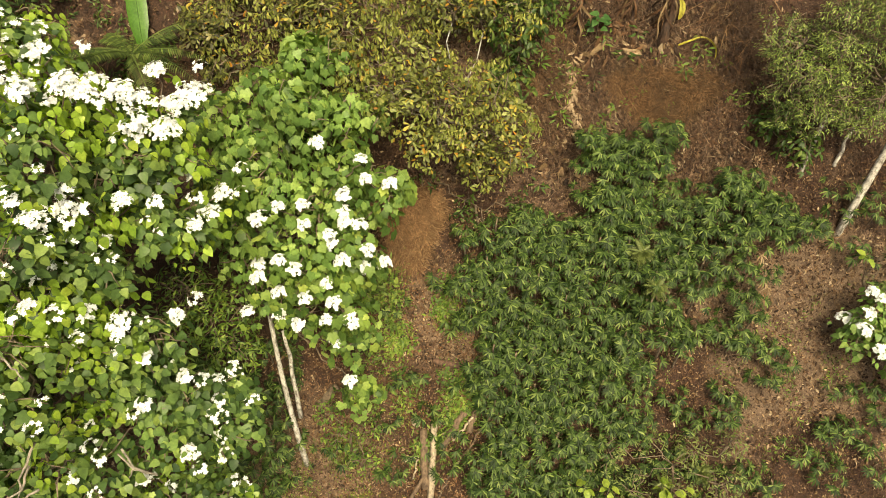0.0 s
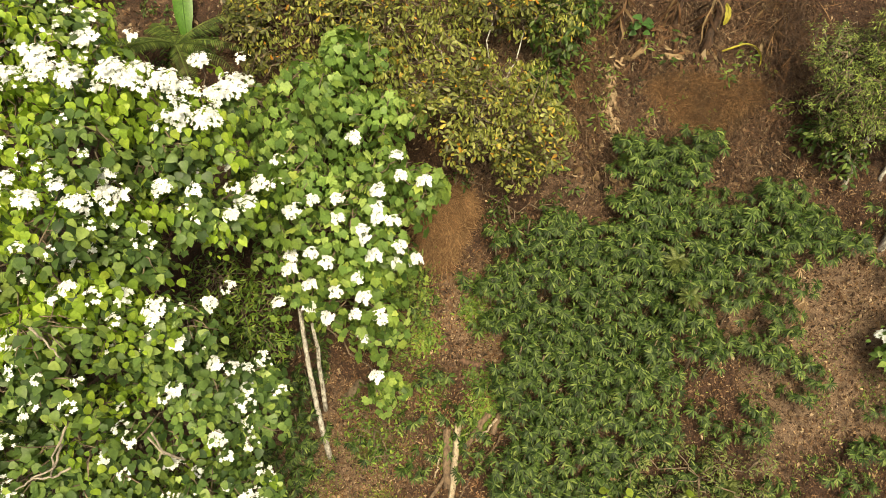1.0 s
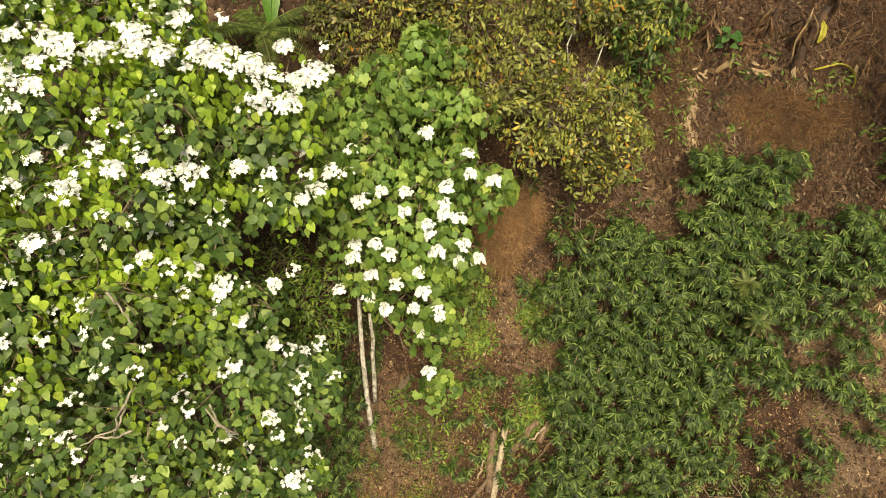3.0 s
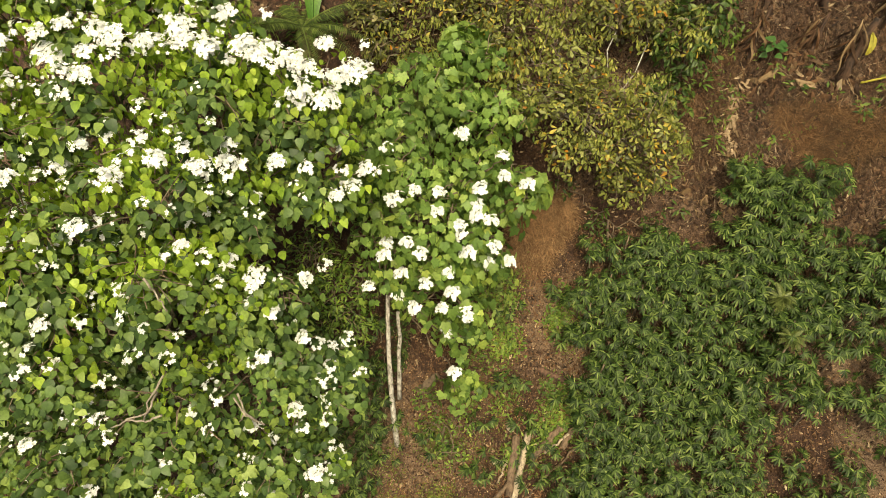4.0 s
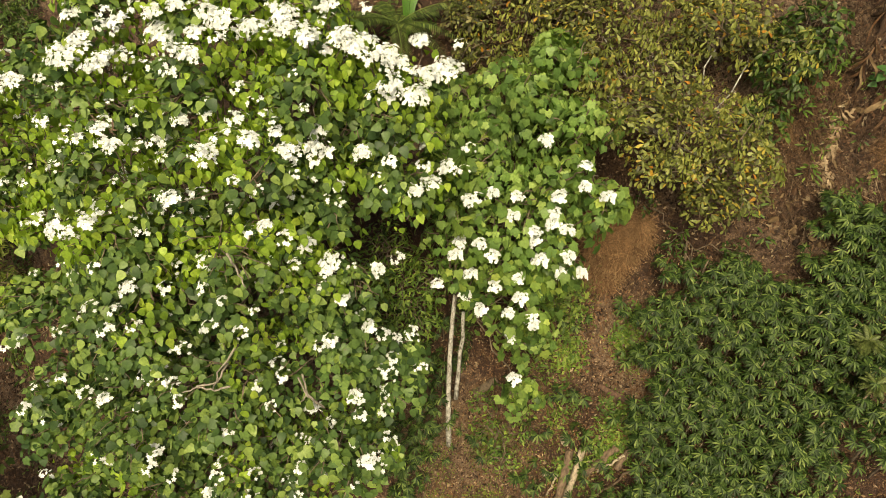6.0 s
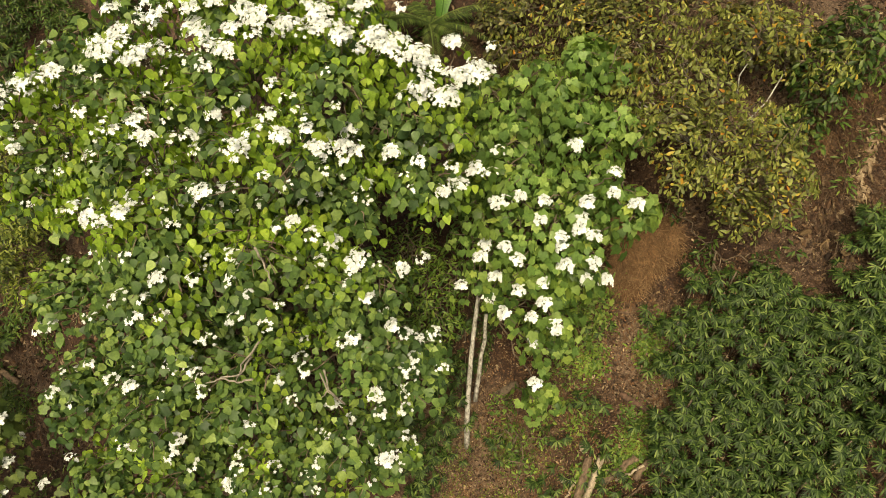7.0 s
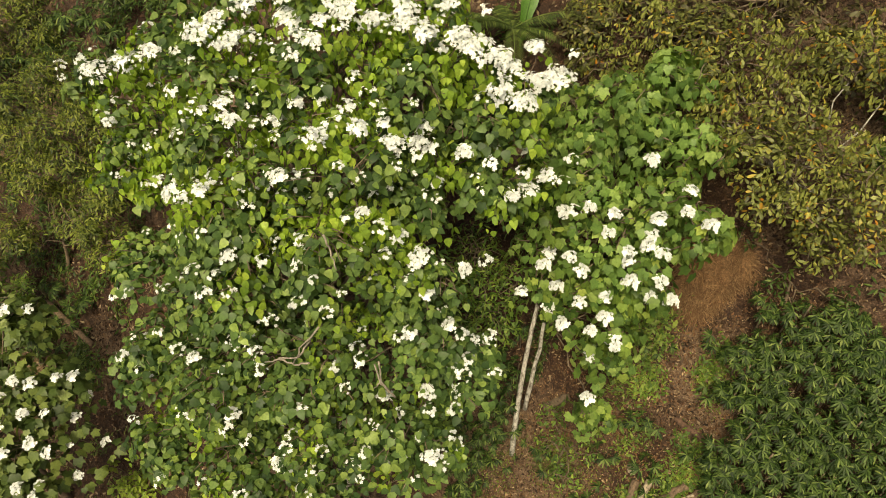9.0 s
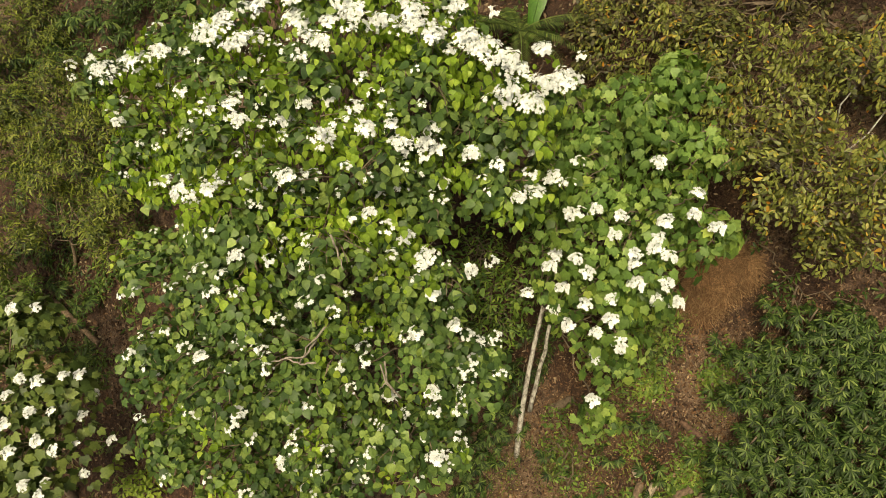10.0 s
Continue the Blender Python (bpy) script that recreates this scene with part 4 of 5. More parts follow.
banana = empty("banana_plant", on_ground(-4.12, 8.30), "young banana plant with one tall upright green leaf", "banana plant")
v, f = tube(bent((0, 0, -0.1), (0.02, 0.02, 0.15), 5), np.linspace(0.05, 0.03, 5), 8)
link("stem", v, f, BANANA_LEAF, banana)
for k, (a, e, l) in enumerate(((1.75, 1.05, 1.3),)):
    v, f = banana_leaf(l, 0.145 if k == 0 else 0.09, 0.5 + 0.4 * k, k)
    ob = link("leaf", v, f, BANANA_LEAF, banana)
    ob.matrix_basis = pose_of(axes(np.array([math.cos(a) * math.cos(e), math.sin(a) * math.cos(e), math.sin(e)]), np.array([0.1, -1.0, 0.5])), (0, 0, 0.17))

# ---- dead banana plants above the palms ----
for k, (x, y, tall, wide) in enumerate(((1.88, 8.62, 0.75, 0.030), (2.60, 8.72, 0.6, 0.035), (3.04, 8.62, 0.8, 0.075), (1.95, 9.1, 0.9, 0.04), (2.75, 9.15, 0.9, 0.05), (3.4, 9.1, 0.8, 0.04))):
    root = empty("dead_banana_plant", on_ground(x, y), "rotten dark banana stem with torn dry leaves hanging down", "banana plant", "dead banana plants")
    v, f = tube(bent((0, 0, -0.1), (rng.normal(0, 0.1), 0.1, tall), 6, 0, 0.02), np.linspace(wide, wide * 0.5, 6), 8)
    link("stem", v, f, ROTTEN, root)
    for i in range(20):
        v, f = banana_leaf(rng.uniform(0.2, 0.6), rng.uniform(0.006, 0.020), rng.uniform(0.7, 1.9), 20 + 20 * k + i, False)
        ob = link("dry_leaf", v, f, (DEAD_LEAF, DEAD_LEAF, RED_DEAD, PALE_DEAD)[rng.integers(4)], root)
        a = rng.uniform(0, 6.28)
        ob.matrix_basis = pose_of(axes(np.array([math.cos(a), math.sin(a) - 0.7, rng.uniform(-3.0, -0.6)]), np.array([0, -1.0, 0.4])), (0, 0.05, tall * rng.uniform(0.35, 1.0)))


def crumpled(name, label, line_pts, count, spread_by, length, wide, mats):
    """Torn dry leaf pieces lying along a line on the slope, as one thing."""
    at = on_ground(*line_pts[0])
    root = empty(name, at, label, "leaf litter")
    for i in range(count):
        u = rng.random() * (len(line_pts) - 1)
        k = int(u)
        x, y = np.array(line_pts[k]) * (1 - u + k) + np.array(line_pts[k + 1]) * (u - k) + rng.normal(0, spread_by, 2)
        v, f = banana_leaf(rng.uniform(*length), rng.uniform(*wide), rng.uniform(0.4, 2.2), 200 + i, False)
        ob = link("dry_leaf", v, f, mats[rng.integers(len(mats))], root)
        a = rng.normal(-1.57, 1.1)
        ob.matrix_basis = pose_of(axes(np.array([math.cos(a), 0.7 * math.sin(a), 0.7 * math.sin(a) + 0.15]), np.array([rng.normal(0, 0.4), -0.7, 0.7])), on_ground(x, y, rng.uniform(0.04, 0.12)) - at)


crumpled("dead_banana_leaf", "pale torn banana leaf lying down the slope", [(1.80, 8.40), (1.80, 8.05), (1.88, 7.70)], 80, 0.05, (0.08, 0.20), (0.010, 0.030), (HUSK, HUSK, PALE_DEAD))
crumpled("dead_banana_leaf", "curled brown banana leaf on the slope", [(2.05, 8.35), (2.28, 8.60), (2.62, 8.80)], 22, 0.05, (0.15, 0.40), (0.02, 0.05), (PALE_DEAD, RED_DEAD))
crumpled("dead_banana_leaf", "torn brown banana leaves at the foot of the dead stems", [(2.3, 8.65), (2.9, 8.45), (3.3, 8.5)], 34, 0.10, (0.12, 0.30), (0.015, 0.045), (PALE_DEAD, RED_DEAD, DEAD_LEAF))
crumpled("dead_banana_leaf", "scraps of pale dry leaf above the palms", [(1.75, 7.75), (1.45, 7.35), (2.0, 7.45)], 26, 0.09, (0.08, 0.18), (0.015, 0.04), (PALE_DEAD, DEAD_LEAF))
crumpled("dead_banana_leaf", "dry brown leaves below the dark vines", [(3.6, 8.5), (3.9, 8.8), (4.1, 9.0)], 18, 0.08, (0.15, 0.32), (0.015, 0.04), (PALE_DEAD, DEAD_LEAF))
for x, y, a, l in ((3.55, 8.58, 0.15, 0.62), (3.30, 8.92, -1.4, 0.45)):
    v, f = banana_leaf(l * 0.8, 0.048, 2.3, 5)
    ob = link("yellow_banana_leaf", v, f, YELLOW_LEAF)
    ob.matrix_basis = pose_of(axes(np.array([math.cos(a), math.sin(a), 0.35]), np.array([0.1, 0.55, 0.85])), on_ground(x, y, 0.16))
    tagged(ob, "curled yellow banana leaf fallen on the slope", "leaf")

# ---- logs and sticks ----
def log(name, label, a, b, r, mat=LOG_WOOD, lift=0.0, end=1.0):
    p0, p1 = on_ground(*a, r * 0.8 + lift), on_ground(*b, r * 0.8 + lift * 0.3)
    p = bent(p0, p1, 9, 0, min(r * 0.18, 0.008) if r > 0.03 else 0.012)
    v, f = tube(p - p0, r * np.linspace(1, end, 9) * rng.uniform(0.85, 1.12, 9), 13)
    v = v + rng.normal(0, r * 0.06, v.shape) + np.tile(rng.normal(0, r * 0.09, (13, 3)), (9, 1))
    ob = link(name, v, f, mat)
    ob.location = p0
    return tagged(ob, label, "log" if r > 0.03 else "stick")


log("log", "split pale log lying down the slope", (-0.11, 4.69), (-0.18, 3.96), 0.048, lift=0.06)
log("log", "weathered brown log lying down the slope", (-0.28, 4.66), (-0.24, 4.08), 0.058, WORN_WOOD)
log("log", "rotting log lying across the slope", (-0.14, 5.38), (0.47, 5.29), 0.040, RED_WOOD, 0.0)
log("log", "dark rotting log beside the pale one", (0.30, 4.84), (-0.02, 4.45), 0.050, WORN_WOOD, 0.02, 0.8)
log("log", "short dark log end on the litter", (0.46, 4.88), (0.36, 4.64), 0.040, WORN_WOOD, 0.02, 0.9)
log("log", "short brown branch lying below the logs", (-0.26, 4.20), (-0.52, 3.92), 0.038, WORN_WOOD, 0.01, 0.7)
log("stick", "long thin fallen branch", (0.76, 4.85), (0.22, 4.34), 0.018, WORN_WOOD, 0.10, 0.7)
log("stick", "thin fallen branch on the bare litter", (0.22, 4.34), (-0.06, 4.00), 0.013, TWIG, 0.05, 0.6)
log("stick", "crooked grey stick on the litter", (-0.54, 4.36), (-0.38, 4.40), 0.016, LOG_WOOD, 0.05, 0.7)
log("stick", "crooked grey stick on the litter", (-0.35, 4.40), (-0.43, 4.18), 0.017, LOG_WOOD, 0.05, 0.7)
log("stick", "crooked grey branch across the rotting log", (0.42, 4.78), (0.14, 4.55), 0.018, LOG_WOOD, 0.08, 0.7)
log("log", "short log lying under the young tree", (-1.78, 4.95), (-1.50, 5.15), 0.06, BROWN_BARK)
log("log", "thin fallen trunk on the far slope", (-11.45, 3.02), (-9.9, 2.86), 0.055, WORN_WOOD, 0.20, 0.8)


def stump(x, y):
    n = 9
    a = np.linspace(0, 6.283, n, endpoint=False)
    r = 0.07 * rng.uniform(0.8, 1.15, n)
    v = [(r[i] * math.cos(a[i]), r[i] * math.sin(a[i]), -0.06) for i in range(n)] + [(0.9 * r[i] * math.cos(a[i]), 0.9 * r[i] * math.sin(a[i]), 0.07) for i in range(n)] + [(0, 0, 0.085)]
    f = [(i, (i + 1) % n, n + (i + 1) % n, n + i) for i in range(n)] + [(n + i, n + (i + 1) % n, 2 * n) for i in range(n)]
    ob = link("tree_stump", np.array(v), f, LOG_WOOD, smooth=False)
    ob.matrix_basis = pose_of(axes(np.array([0, 0.7, 0.7]), np.array([0.2, -0.8, 0.6])), on_ground(x, y, 0.05))
    tagged(ob, "pale sawn stump on the litter", "stump")


stump(-0.39, 4.75)

# ---- leaning tree at the edge of the palms ----
LEAN_LOBES = [(6.96, 7.78, 6.79, 0.50), (7.36, 7.58, 6.99, 0.60), (7.06, 8.28, 7.29, 0.60), (7.76, 8.08, 7.19, 0.60)]
tree("leaning_tree", "leaning tree with a pale lichen-spotted trunk", on_ground(5.5, 6.59), (6.35, 7.75, 6.5), LEAN_LOBES, OVAL, DARK_LEAF, PALE_BARK,
     size=0.09, step=0.2, per=6, stalk=0.03, girth=0.042, hang=(-0.1, 0.5), twiggy=0.3)


# ---- bare twiggy shrub at the foot of the palms ----
def twig_shrub(x, y, tall, count, leaves):
    at = on_ground(x, y)
    root = empty("twiggy_shrub", at, "nearly bare shrub with thin pale twigs and lime-green leaf tips", "shrub")
    for i in range(count):
        a = rng.uniform(0, 6.28)
        tip = np.array([math.cos(a) * 0.35, math.sin(a) * 0.3 - 0.05, tall * rng.uniform(0.7, 1.0)])
        p = bent((0, 0, 0), tip, 6, 0.0, 0.03)
        pieces = [tube(p, np.linspace(0.010, 0.004, 6), 4)]
        for k in (2, 3, 4):
            q = p[k] + rng.normal(0, 0.12, 3) + [0, 0, 0.08]
            pieces.append(tube(bent(p[k], q, 4, 0.0, 0.01), np.linspace(0.005, 0.002, 4), 3))
        v, f = merge(pieces)
        link("branch", v, f, TWIG, root)
        if i < leaves:
            t, pl, s = whorls(tip[None], np.array([[0, 0, 1.0]]), 6, 0.13, 0.05, (-0.1, 0.4))
            me = leaf_mesh("leaf", OVAL, LIME_LEAF)
            for j in range(6):
                share("leaf", me, pose_of(t[j] * [[1.7, 1, 1]], pl[j], s[j]), root)


twig_shrub(2.0, 3.6, 1.35, 7, 3)
twig_shrub(2.95, 3.55, 1.5, 11, 7)
twig_shrub(3.9, 3.9, 0.7, 8, 0)
twig_shrub(-8.0, 1.7, 0.45, 8, 8)
twig_shrub(5.9, 5.9, 0.9, 8, 1)

# ---- shrubs between the trees ----
for label, base, lobes, shape, mat, size in (
    ("bright green shrub between the two tung trees", (-3.25, 5.6), [(-3.3, 5.55, 3.5, 0.4), (-3.0, 5.35, 3.2, 0.35), (-2.75, 5.2, 2.85, 0.35), (-3.5, 5.3, 3.0, 0.35), (-2.6, 5.5, 3.4, 0.35)], SLIM, HERB_LEAF, 0.10),
    ("dark green shrub behind the yellowing tree", (1.05, 8.3), [(1.0, 8.25, 5.75, 0.4), (0.9, 7.9, 5.2, 0.3), (1.15, 8.6, 6.1, 0.4)], OVAL, DARK_LEAF, 0.11),
    ("low leafy weeds at the foot of the yellowing tree", (0.6, 6.6), [(0.65, 6.62, 3.70, 0.16), (0.3, 6.78, 3.80, 0.16), (1.05, 6.85, 3.90, 0.18), (-0.2, 7.1, 4.15, 0.20)], OVAL, DARK_LEAF, 0.075),
    ("light green leafy shrub under the young tung tree", (-1.3, 4.5), [(-1.4, 4.5, 1.70, 0.22), (-1.1, 4.3, 1.5, 0.20), (-1.6, 4.75, 1.9, 0.2), (-0.95, 4.6, 1.75, 0.14)], OVAL, YOUNG_LEAF, 0.065),
    ("dark green undergrowth beside the dense tree", (4.7, 7.6), [(4.6, 7.6, 4.7, 0.3), (4.9, 7.35, 4.5, 0.28)], OVAL, DARK_LEAF, 0.10),
    ("pale green leafy shrub at the foot of the palms", (3.2, 3.75), [(2.26, 4.27, 1.72, 0.22), (2.79, 4.38, 1.83, 0.20), (3.33, 4.27, 1.72, 0.25), (3.86, 4.32, 1.78, 0.22), (2.53, 3.90, 1.50, 0.25), (3.14, 3.84, 1.45, 0.25), (3.74, 3.90, 1.50, 0.25)], SLIM, FEATHER_LEAF, 0.07),
    ("small lime-green sapling on the reddish litter", (-7.77, 1.63), [(-7.72, 1.53, -1.04, 0.22), (-7.48, 1.55, -1.16, 0.18)], OVAL, LIME_LEAF, 0.11),
    ("green shrub at the top of the slope", (-5.6, 8.9), [(-5.7, 8.9, 6.2, 0.5), (-6.3, 8.7, 6.0, 0.5), (-5.1, 9.2, 6.4, 0.5)], OVAL, DARK_LEAF, 0.1)):
    top = np.mean([l[:3] for l in lobes], axis=0)
    tree("shrub", label, on_ground(*base), top, lobes, shape, mat, BROWN_BARK, size=size, step=0.15, per=6, stalk=0.03, girth=0.018, hang=(-0.2, 0.5), inner=0.3, twiggy=0.3, category="shrub")


# ---- what covers the ground ----
def cover(name, label, category, shape, mat, x, y, size, lift, tilt=0.5, down=0.0, lay=1.0):
    """Many small pieces strewn on the slope, as one sheet."""
    n = len(x)
    at = np.stack([x, y, ground_z(x, y) + rng.uniform(0.0, lift, n)], -1)
    a = rng.uniform(0, 6.283, n)
    slope = np.array([0, -0.707, 0.707])
    along = np.stack([np.cos(a), 0.707 * np.sin(a) - down, 0.707 * np.sin(a) - down], -1) + rng.normal(0, tilt * 0.4, (n, 3))
    up = unit(slope * lay + rng.normal(0, tilt, (n, 3)))
    v, f = spread(shape, axes(along, up), at, size)
    ob = link(name, v, f, mat)
    tagged(ob, label, category, kind="stuff")


def strewn(n, x0, x1, y0, y1):
    return rng.uniform(x0, x1, n), rng.uniform(y0, y1, n)


STRIP = scrap(0.065, 0.10)
x, y = strewn(20000, -2.5, 6.8, 3.2, 8.6)
cover("twig_litter", "small dry twigs and leaf scraps on the soil", "leaf litter", STRIP, STRAW, x, y, rng.uniform(0.03, 0.10, len(x)), 0.02)
CURLED = scrap(0.25, 0.15)
x, y = strewn(70000, -3.5, 7.5, 2.8, 9.8)
cover("fallen_leaves", "brown fallen leaves strewn over the slope", "leaf litter", CURLED, DEAD_LEAF, x, y, rng.uniform(0.016, 0.050, len(x)) * rng.uniform(0.6, 1.3, len(x)), 0.03, 0.7)
x, y = strewn(9000, -3.0, 7.0, 3.0, 7.6)
cover("fallen_leaves", "pale and brown dry leaves lying on the soil", "leaf litter", CURLED, DEAD_LEAF, x, y, rng.uniform(0.03, 0.075, len(x)), 0.05, 0.8)
x, y = strewn(6500, -3.0, 7.0, 3.0, 7.4)
cover("fallen_leaves", "pale dry leaf scraps lying on the soil", "leaf litter", CURLED, PALE_DEAD, x, y, rng.uniform(0.02, 0.060, len(x)), 0.04, 0.8)
x, y = strewn(6000, -2.2, 0.9, 3.2, 6.9)
cover("fallen_leaves", "tiny pale leaf scraps on the open strip", "leaf litter", CURLED, HUSK, x, y, rng.uniform(0.010, 0.026, len(x)), 0.03, 0.8)
x, y = strewn(9000, 1.0, 4.6, 7.3, 9.5)
cover("fallen_leaves", "dark dead leaves over the dry slope", "leaf litter", CURLED, DEAD_LEAF, x, y, rng.uniform(0.03, 0.085, len(x)), 0.05, 0.9)
x, y = strewn(9000, -2.0, 0.8, 3.2, 6.8)
cover("fallen_leaves", "red-brown dry leaves on the open strip", "leaf litter", CURLED, RED_DEAD, x, y, rng.uniform(0.018, 0.05, len(x)), 0.04, 0.8)
x, y = strewn(14000, -16.0, -3.5, -1.5, 9.5)
cover("fallen_leaves", "brown fallen leaves strewn under the trees", "leaf litter", CURLED, DEAD_LEAF, x, y, rng.uniform(0.04, 0.10, len(x)), 0.02)
x, y = strewn(6000, -6.5, -2.4, 7.4, 10.5)
cover("fallen_leaves", "brown fallen leaves round the tree fern", "leaf litter", CURLED, DEAD_LEAF, x, y, rng.uniform(0.03, 0.08, len(x)), 0.03, 0.8)
x, y = strewn(16000, -12.5, -6.0, 0.0, 4.8)
cover("fallen_leaves", "brown fallen leaves strewn between the far trees", "leaf litter", CURLED, DEAD_LEAF, x, y, rng.uniform(0.03, 0.085, len(x)), 0.025)
BLADE = scrap(0.012, 0.08)


def dry_grass(n, cx, cy, rx, ry, label, lift, mat=STRAW):
    r, a = np.sqrt(rng.random(n)), rng.uniform(0, 6.283, n)
    r = r * (0.85 + 0.2 * np.sin(3 * a))
    cover("dry_grass", label, "dry grass", BLADE, mat, cx + rx * r * np.cos(a), cy + ry * r * np.sin(a), rng.uniform(0.08, 0.26, n), lift, 0.6, 0.55)


dry_grass(15000, -0.47, 6.72, 0.50, 0.42, "heap of dry brown pine straw on the slope", 0.06, PINE_STRAW)
dry_grass(15000, 3.15, 8.12, 0.85, 0.30, "matted dry grass hanging down the slope", 0.08)
dry_grass(3000, 1.45, 8.3, 0.5, 0.6, "thin dry grass on the bare slope", 0.05)
n = 9000
x, y = strewn(n, 1.1, 4.5, 7.4, 9.4)
cover("dry_grass", "dark matted strands of dead grass down the slope", "dry grass", BLADE, DEAD_LEAF, x, y, rng.uniform(0.08, 0.30, n), 0.06, 0.5, 0.8)
n = 2600
x, y = strewn(n, 1.1, 4.5, 7.4, 9.4)
cover("dry_grass", "dark rotten strands hanging down the slope", "dry grass", BLADE, ROTTEN, x, y, rng.uniform(0.10, 0.34, n), 0.08, 0.6, 0.8)


def herbs(n, poly, label, mat, size, shape, clump=7, lift=0.06, wide=0.045):
    xs, ys = [p[0] for p in poly], [p[1] for p in poly]
    px, py = [], []
    while len(px) < n:
        a, b = rng.uniform(min(xs), max(xs)), rng.uniform(min(ys), max(ys))
        if inside(a, b, poly) and noise.noise(Vector((a * 2.1, b * 2.1, 4.0))) > rng.uniform(-0.05, 0.35):
            px.append(a)
            py.append(b)
    x = np.repeat(px, clump) + rng.normal(0, wide, n * clump)
    y = np.repeat(py, clump) + rng.normal(0, wide, n * clump)
    cover("weeds", label, "weeds", shape, mat, x, y, size * rng.uniform(0.5, 1.2, len(x)), lift, 0.5)


herbs(95, [(-1.1, 6.3), (0.35, 6.4), (0.6, 4.6), (-0.2, 4.3), (-1.1, 4.9)], "small green weeds on the litter", HERB_LEAF, 0.075, DAB, 30, 0.10, 0.075)
herbs(85, [(-1.1, 6.3), (0.35, 6.4), (0.6, 4.6), (-0.2, 4.3), (-1.1, 4.9)], "bright green moss and seedlings on the litter", LIME_WEED, 0.036, DAB, 44, 0.06, 0.10)
herbs(130, [(-2.1, 4.5), (-0.5, 4.7), (-0.4, 3.6), (-2.3, 3.4)], "small green weeds and moss on the litter", LIME_WEED, 0.036, DAB, 44, 0.06, 0.12)
herbs(40, [(1.2, 8.9), (4.2, 8.7), (4.2, 7.8), (1.2, 7.3)], "scattered green weeds on the dry slope", HERB_LEAF, 0.09, DAB, 12, 0.12)
herbs(230, [(2.7, 5.3), (6.3, 6.2), (6.3, 3.6), (2.9, 3.6)], "scattered low weeds on the bare slope", HERB_LEAF, 0.05, SLIM)
herbs(160, [(-3.8, 6.6), (-2.2, 6.2), (-2.0, 5.2), (-3.8, 5.0)], "dark green weeds in the gap between the trees", DARK_LEAF, 0.09, SLIM, 8, 0.12)
herbs(800, [(-15.5, 7.2), (-11.0, 8.0), (-9.2, 2.5), (-12.5, 1.5)], "green weeds under the far shrubs", DARK_LEAF, 0.13, SLIM, 11, 0.2, 0.08)
herbs(130, [(-5.5, 9.4), (-3.0, 9.3), (-2.6, 8.0), (-5.5, 7.6)], "dark green weeds round the tree fern", DARK_LEAF, 0.09, SLIM, 8, 0.12)
n = 1500
cover("dead_vines", "dark tangle of dead vines hanging above the palms", "vines", BLADE, ROTTEN, 4.15 + rng.normal(0, 0.15, n), 8.7 + rng.normal(0, 0.35, n), rng.uniform(0.12, 0.42, n), 0.3, 1.3, 0.3)
n = 350
cover("dead_vines", "pale dry vine stems hanging above the palms", "vines", BLADE, STRAW, 4.1 + rng.normal(0, 0.22, n), 8.75 + rng.normal(0, 0.3, n), rng.uniform(0.15, 0.5, n), 0.35, 1.3, 0.4)
herbs(160, [(-12.3, 3.2), (-9.4, 3.6), (-7.0, 1.6), (-7.6, 0.6), (-11.5, 1.4)], "green weeds on the litter between the far trees", HERB_LEAF, 0.09, SLIM, 8, 0.1)

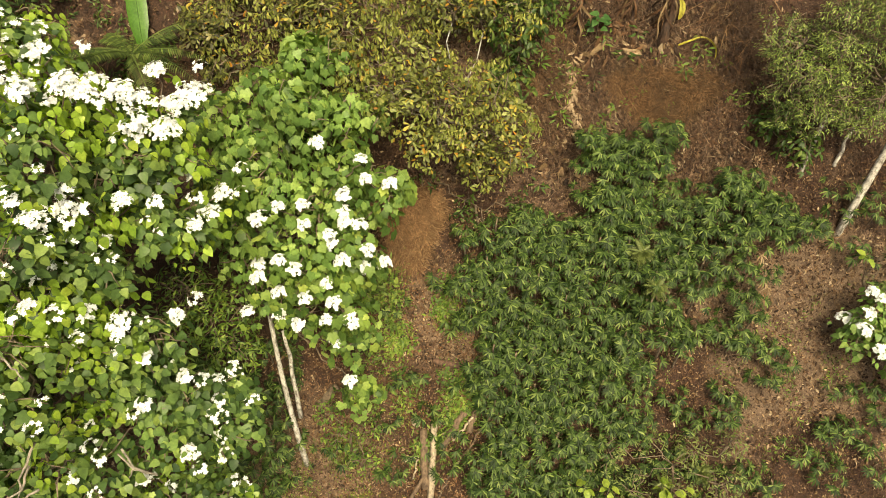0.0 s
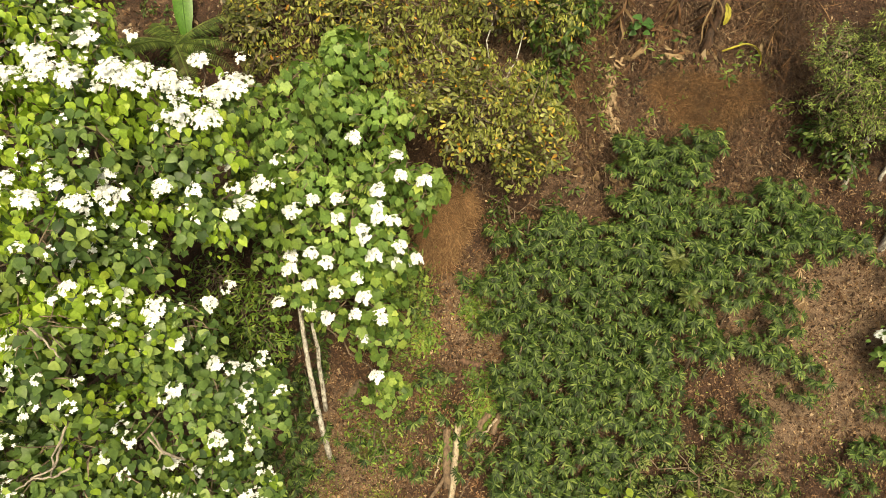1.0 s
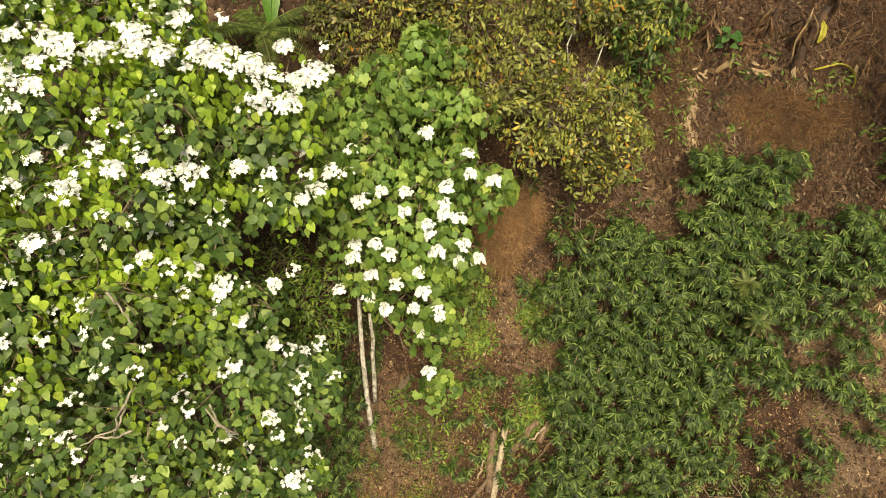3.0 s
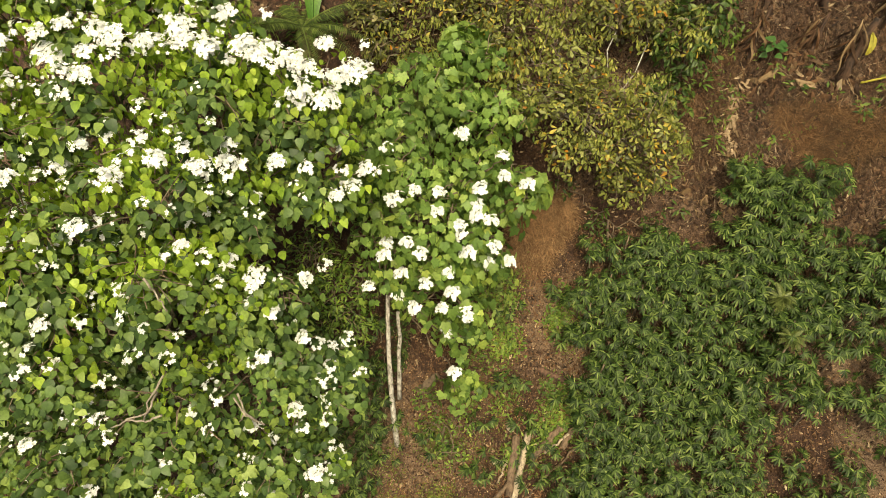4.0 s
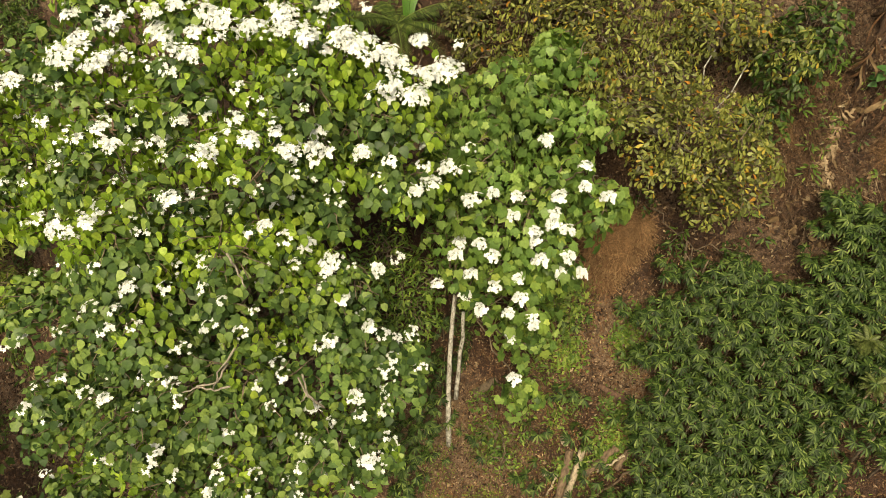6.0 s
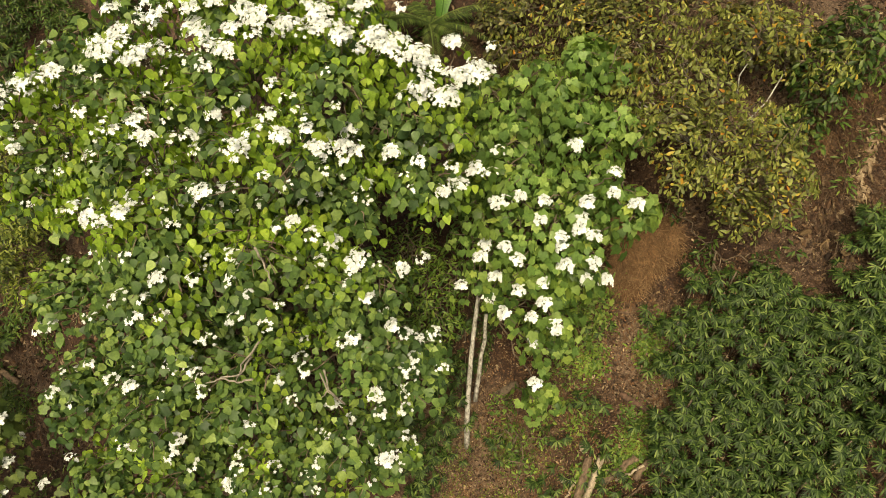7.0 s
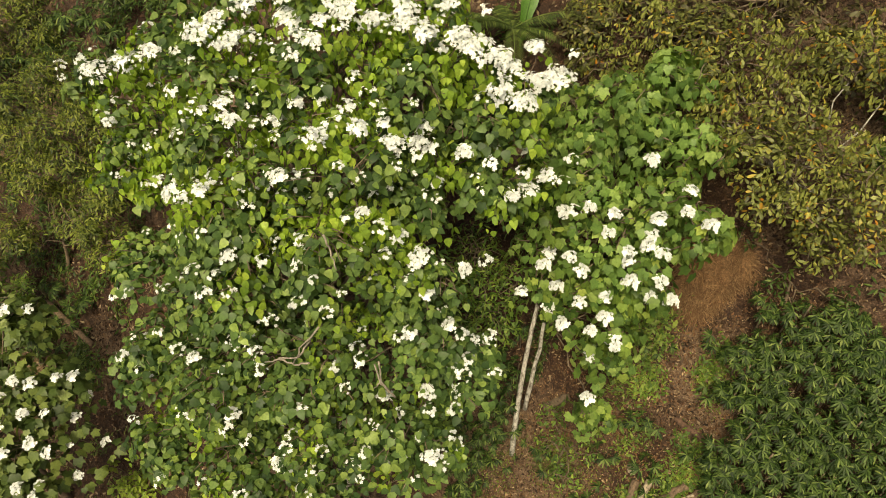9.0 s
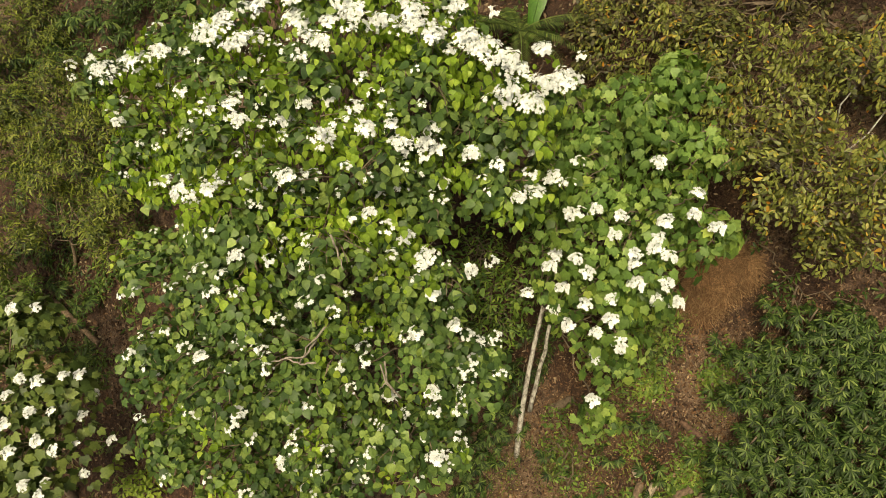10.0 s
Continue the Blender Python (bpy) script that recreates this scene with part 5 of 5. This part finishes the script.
# ---- weeds standing on the dry slope above the palms ----
def weed(x, y, count, tall, size, shape, mat, label):
    at = on_ground(x, y)
    root = empty("weed", at, label, "weed", "weeds of the dry slope")
    v, f = tube(bent((0, 0, -0.05), (0, -0.03, tall), 4, 0, 0.01), np.linspace(0.008, 0.004, 4), 4)
    link("stem", v, f, TWIG, root)
    me = leaf_mesh("leaf", shape, mat)
    for i in range(count):
        a, h = i * 2.4 + rng.normal(0, 0.3), tall * rng.uniform(0.3, 1.0)
        d = np.array([math.cos(a), math.sin(a) - 0.25, rng.uniform(-0.3, 0.35)])
        share("leaf", me, pose_of(axes(d, np.array([0, -0.5, 1.0]) + rng.normal(0, 0.15, 3)), unit(d) * rng.uniform(0.02, 0.10) + [0, -0.02, h], size * rng.uniform(0.7, 1.15)), root)


weed(2.15, 8.66, 12, 0.34, 0.11, HEART, BROAD_LEAF, "broad-leaved dark green weed among the dead banana leaves")
for x, y, c, size in ((2.55, 8.42, 16, 0.11), (1.34, 8.29, 12, 0.12), (1.57, 8.04, 12, 0.12), (1.65, 7.83, 14, 0.12), (3.38, 8.27, 16, 0.10), (3.61, 8.44, 14, 0.11), (2.13, 8.19, 10, 0.09), (2.72, 8.62, 10, 0.10), (2.23, 8.53, 9, 0.10), (1.61, 8.73, 12, 0.11), (4.35, 8.0, 16, 0.10), (4.55, 7.7, 14, 0.11), (1.1, 7.35, 16, 0.12), (1.35, 7.15, 12, 0.12), (0.35, 6.95, 12, 0.11)):
    weed(x, y, c, rng.uniform(0.14, 0.30), size, SLIM, HERB_LEAF if rng.random() < 0.4 else DARK_LEAF, "small leafy green weed on the dry slope")

# ---- a bunch of dead leaves caught in the tung tree ----
bunch = empty("dead_leaf_bunch", (-5.60, 2.70, 3.46), "bunch of dry brown leaves caught in the tung branches", "leaf bunch")
for i in range(9):
    a, e = i * 2.4, rng.uniform(-0.9, 0.3)
    me = leaf_mesh("dry_leaf", OVAL, PALE_DEAD)
    share("dry_leaf", me, pose_of(axes(np.array([math.cos(a), math.sin(a), e]), np.array([0, -0.4, 1.0])), (0, 0, 0.01 * i), 0.13), bunch)
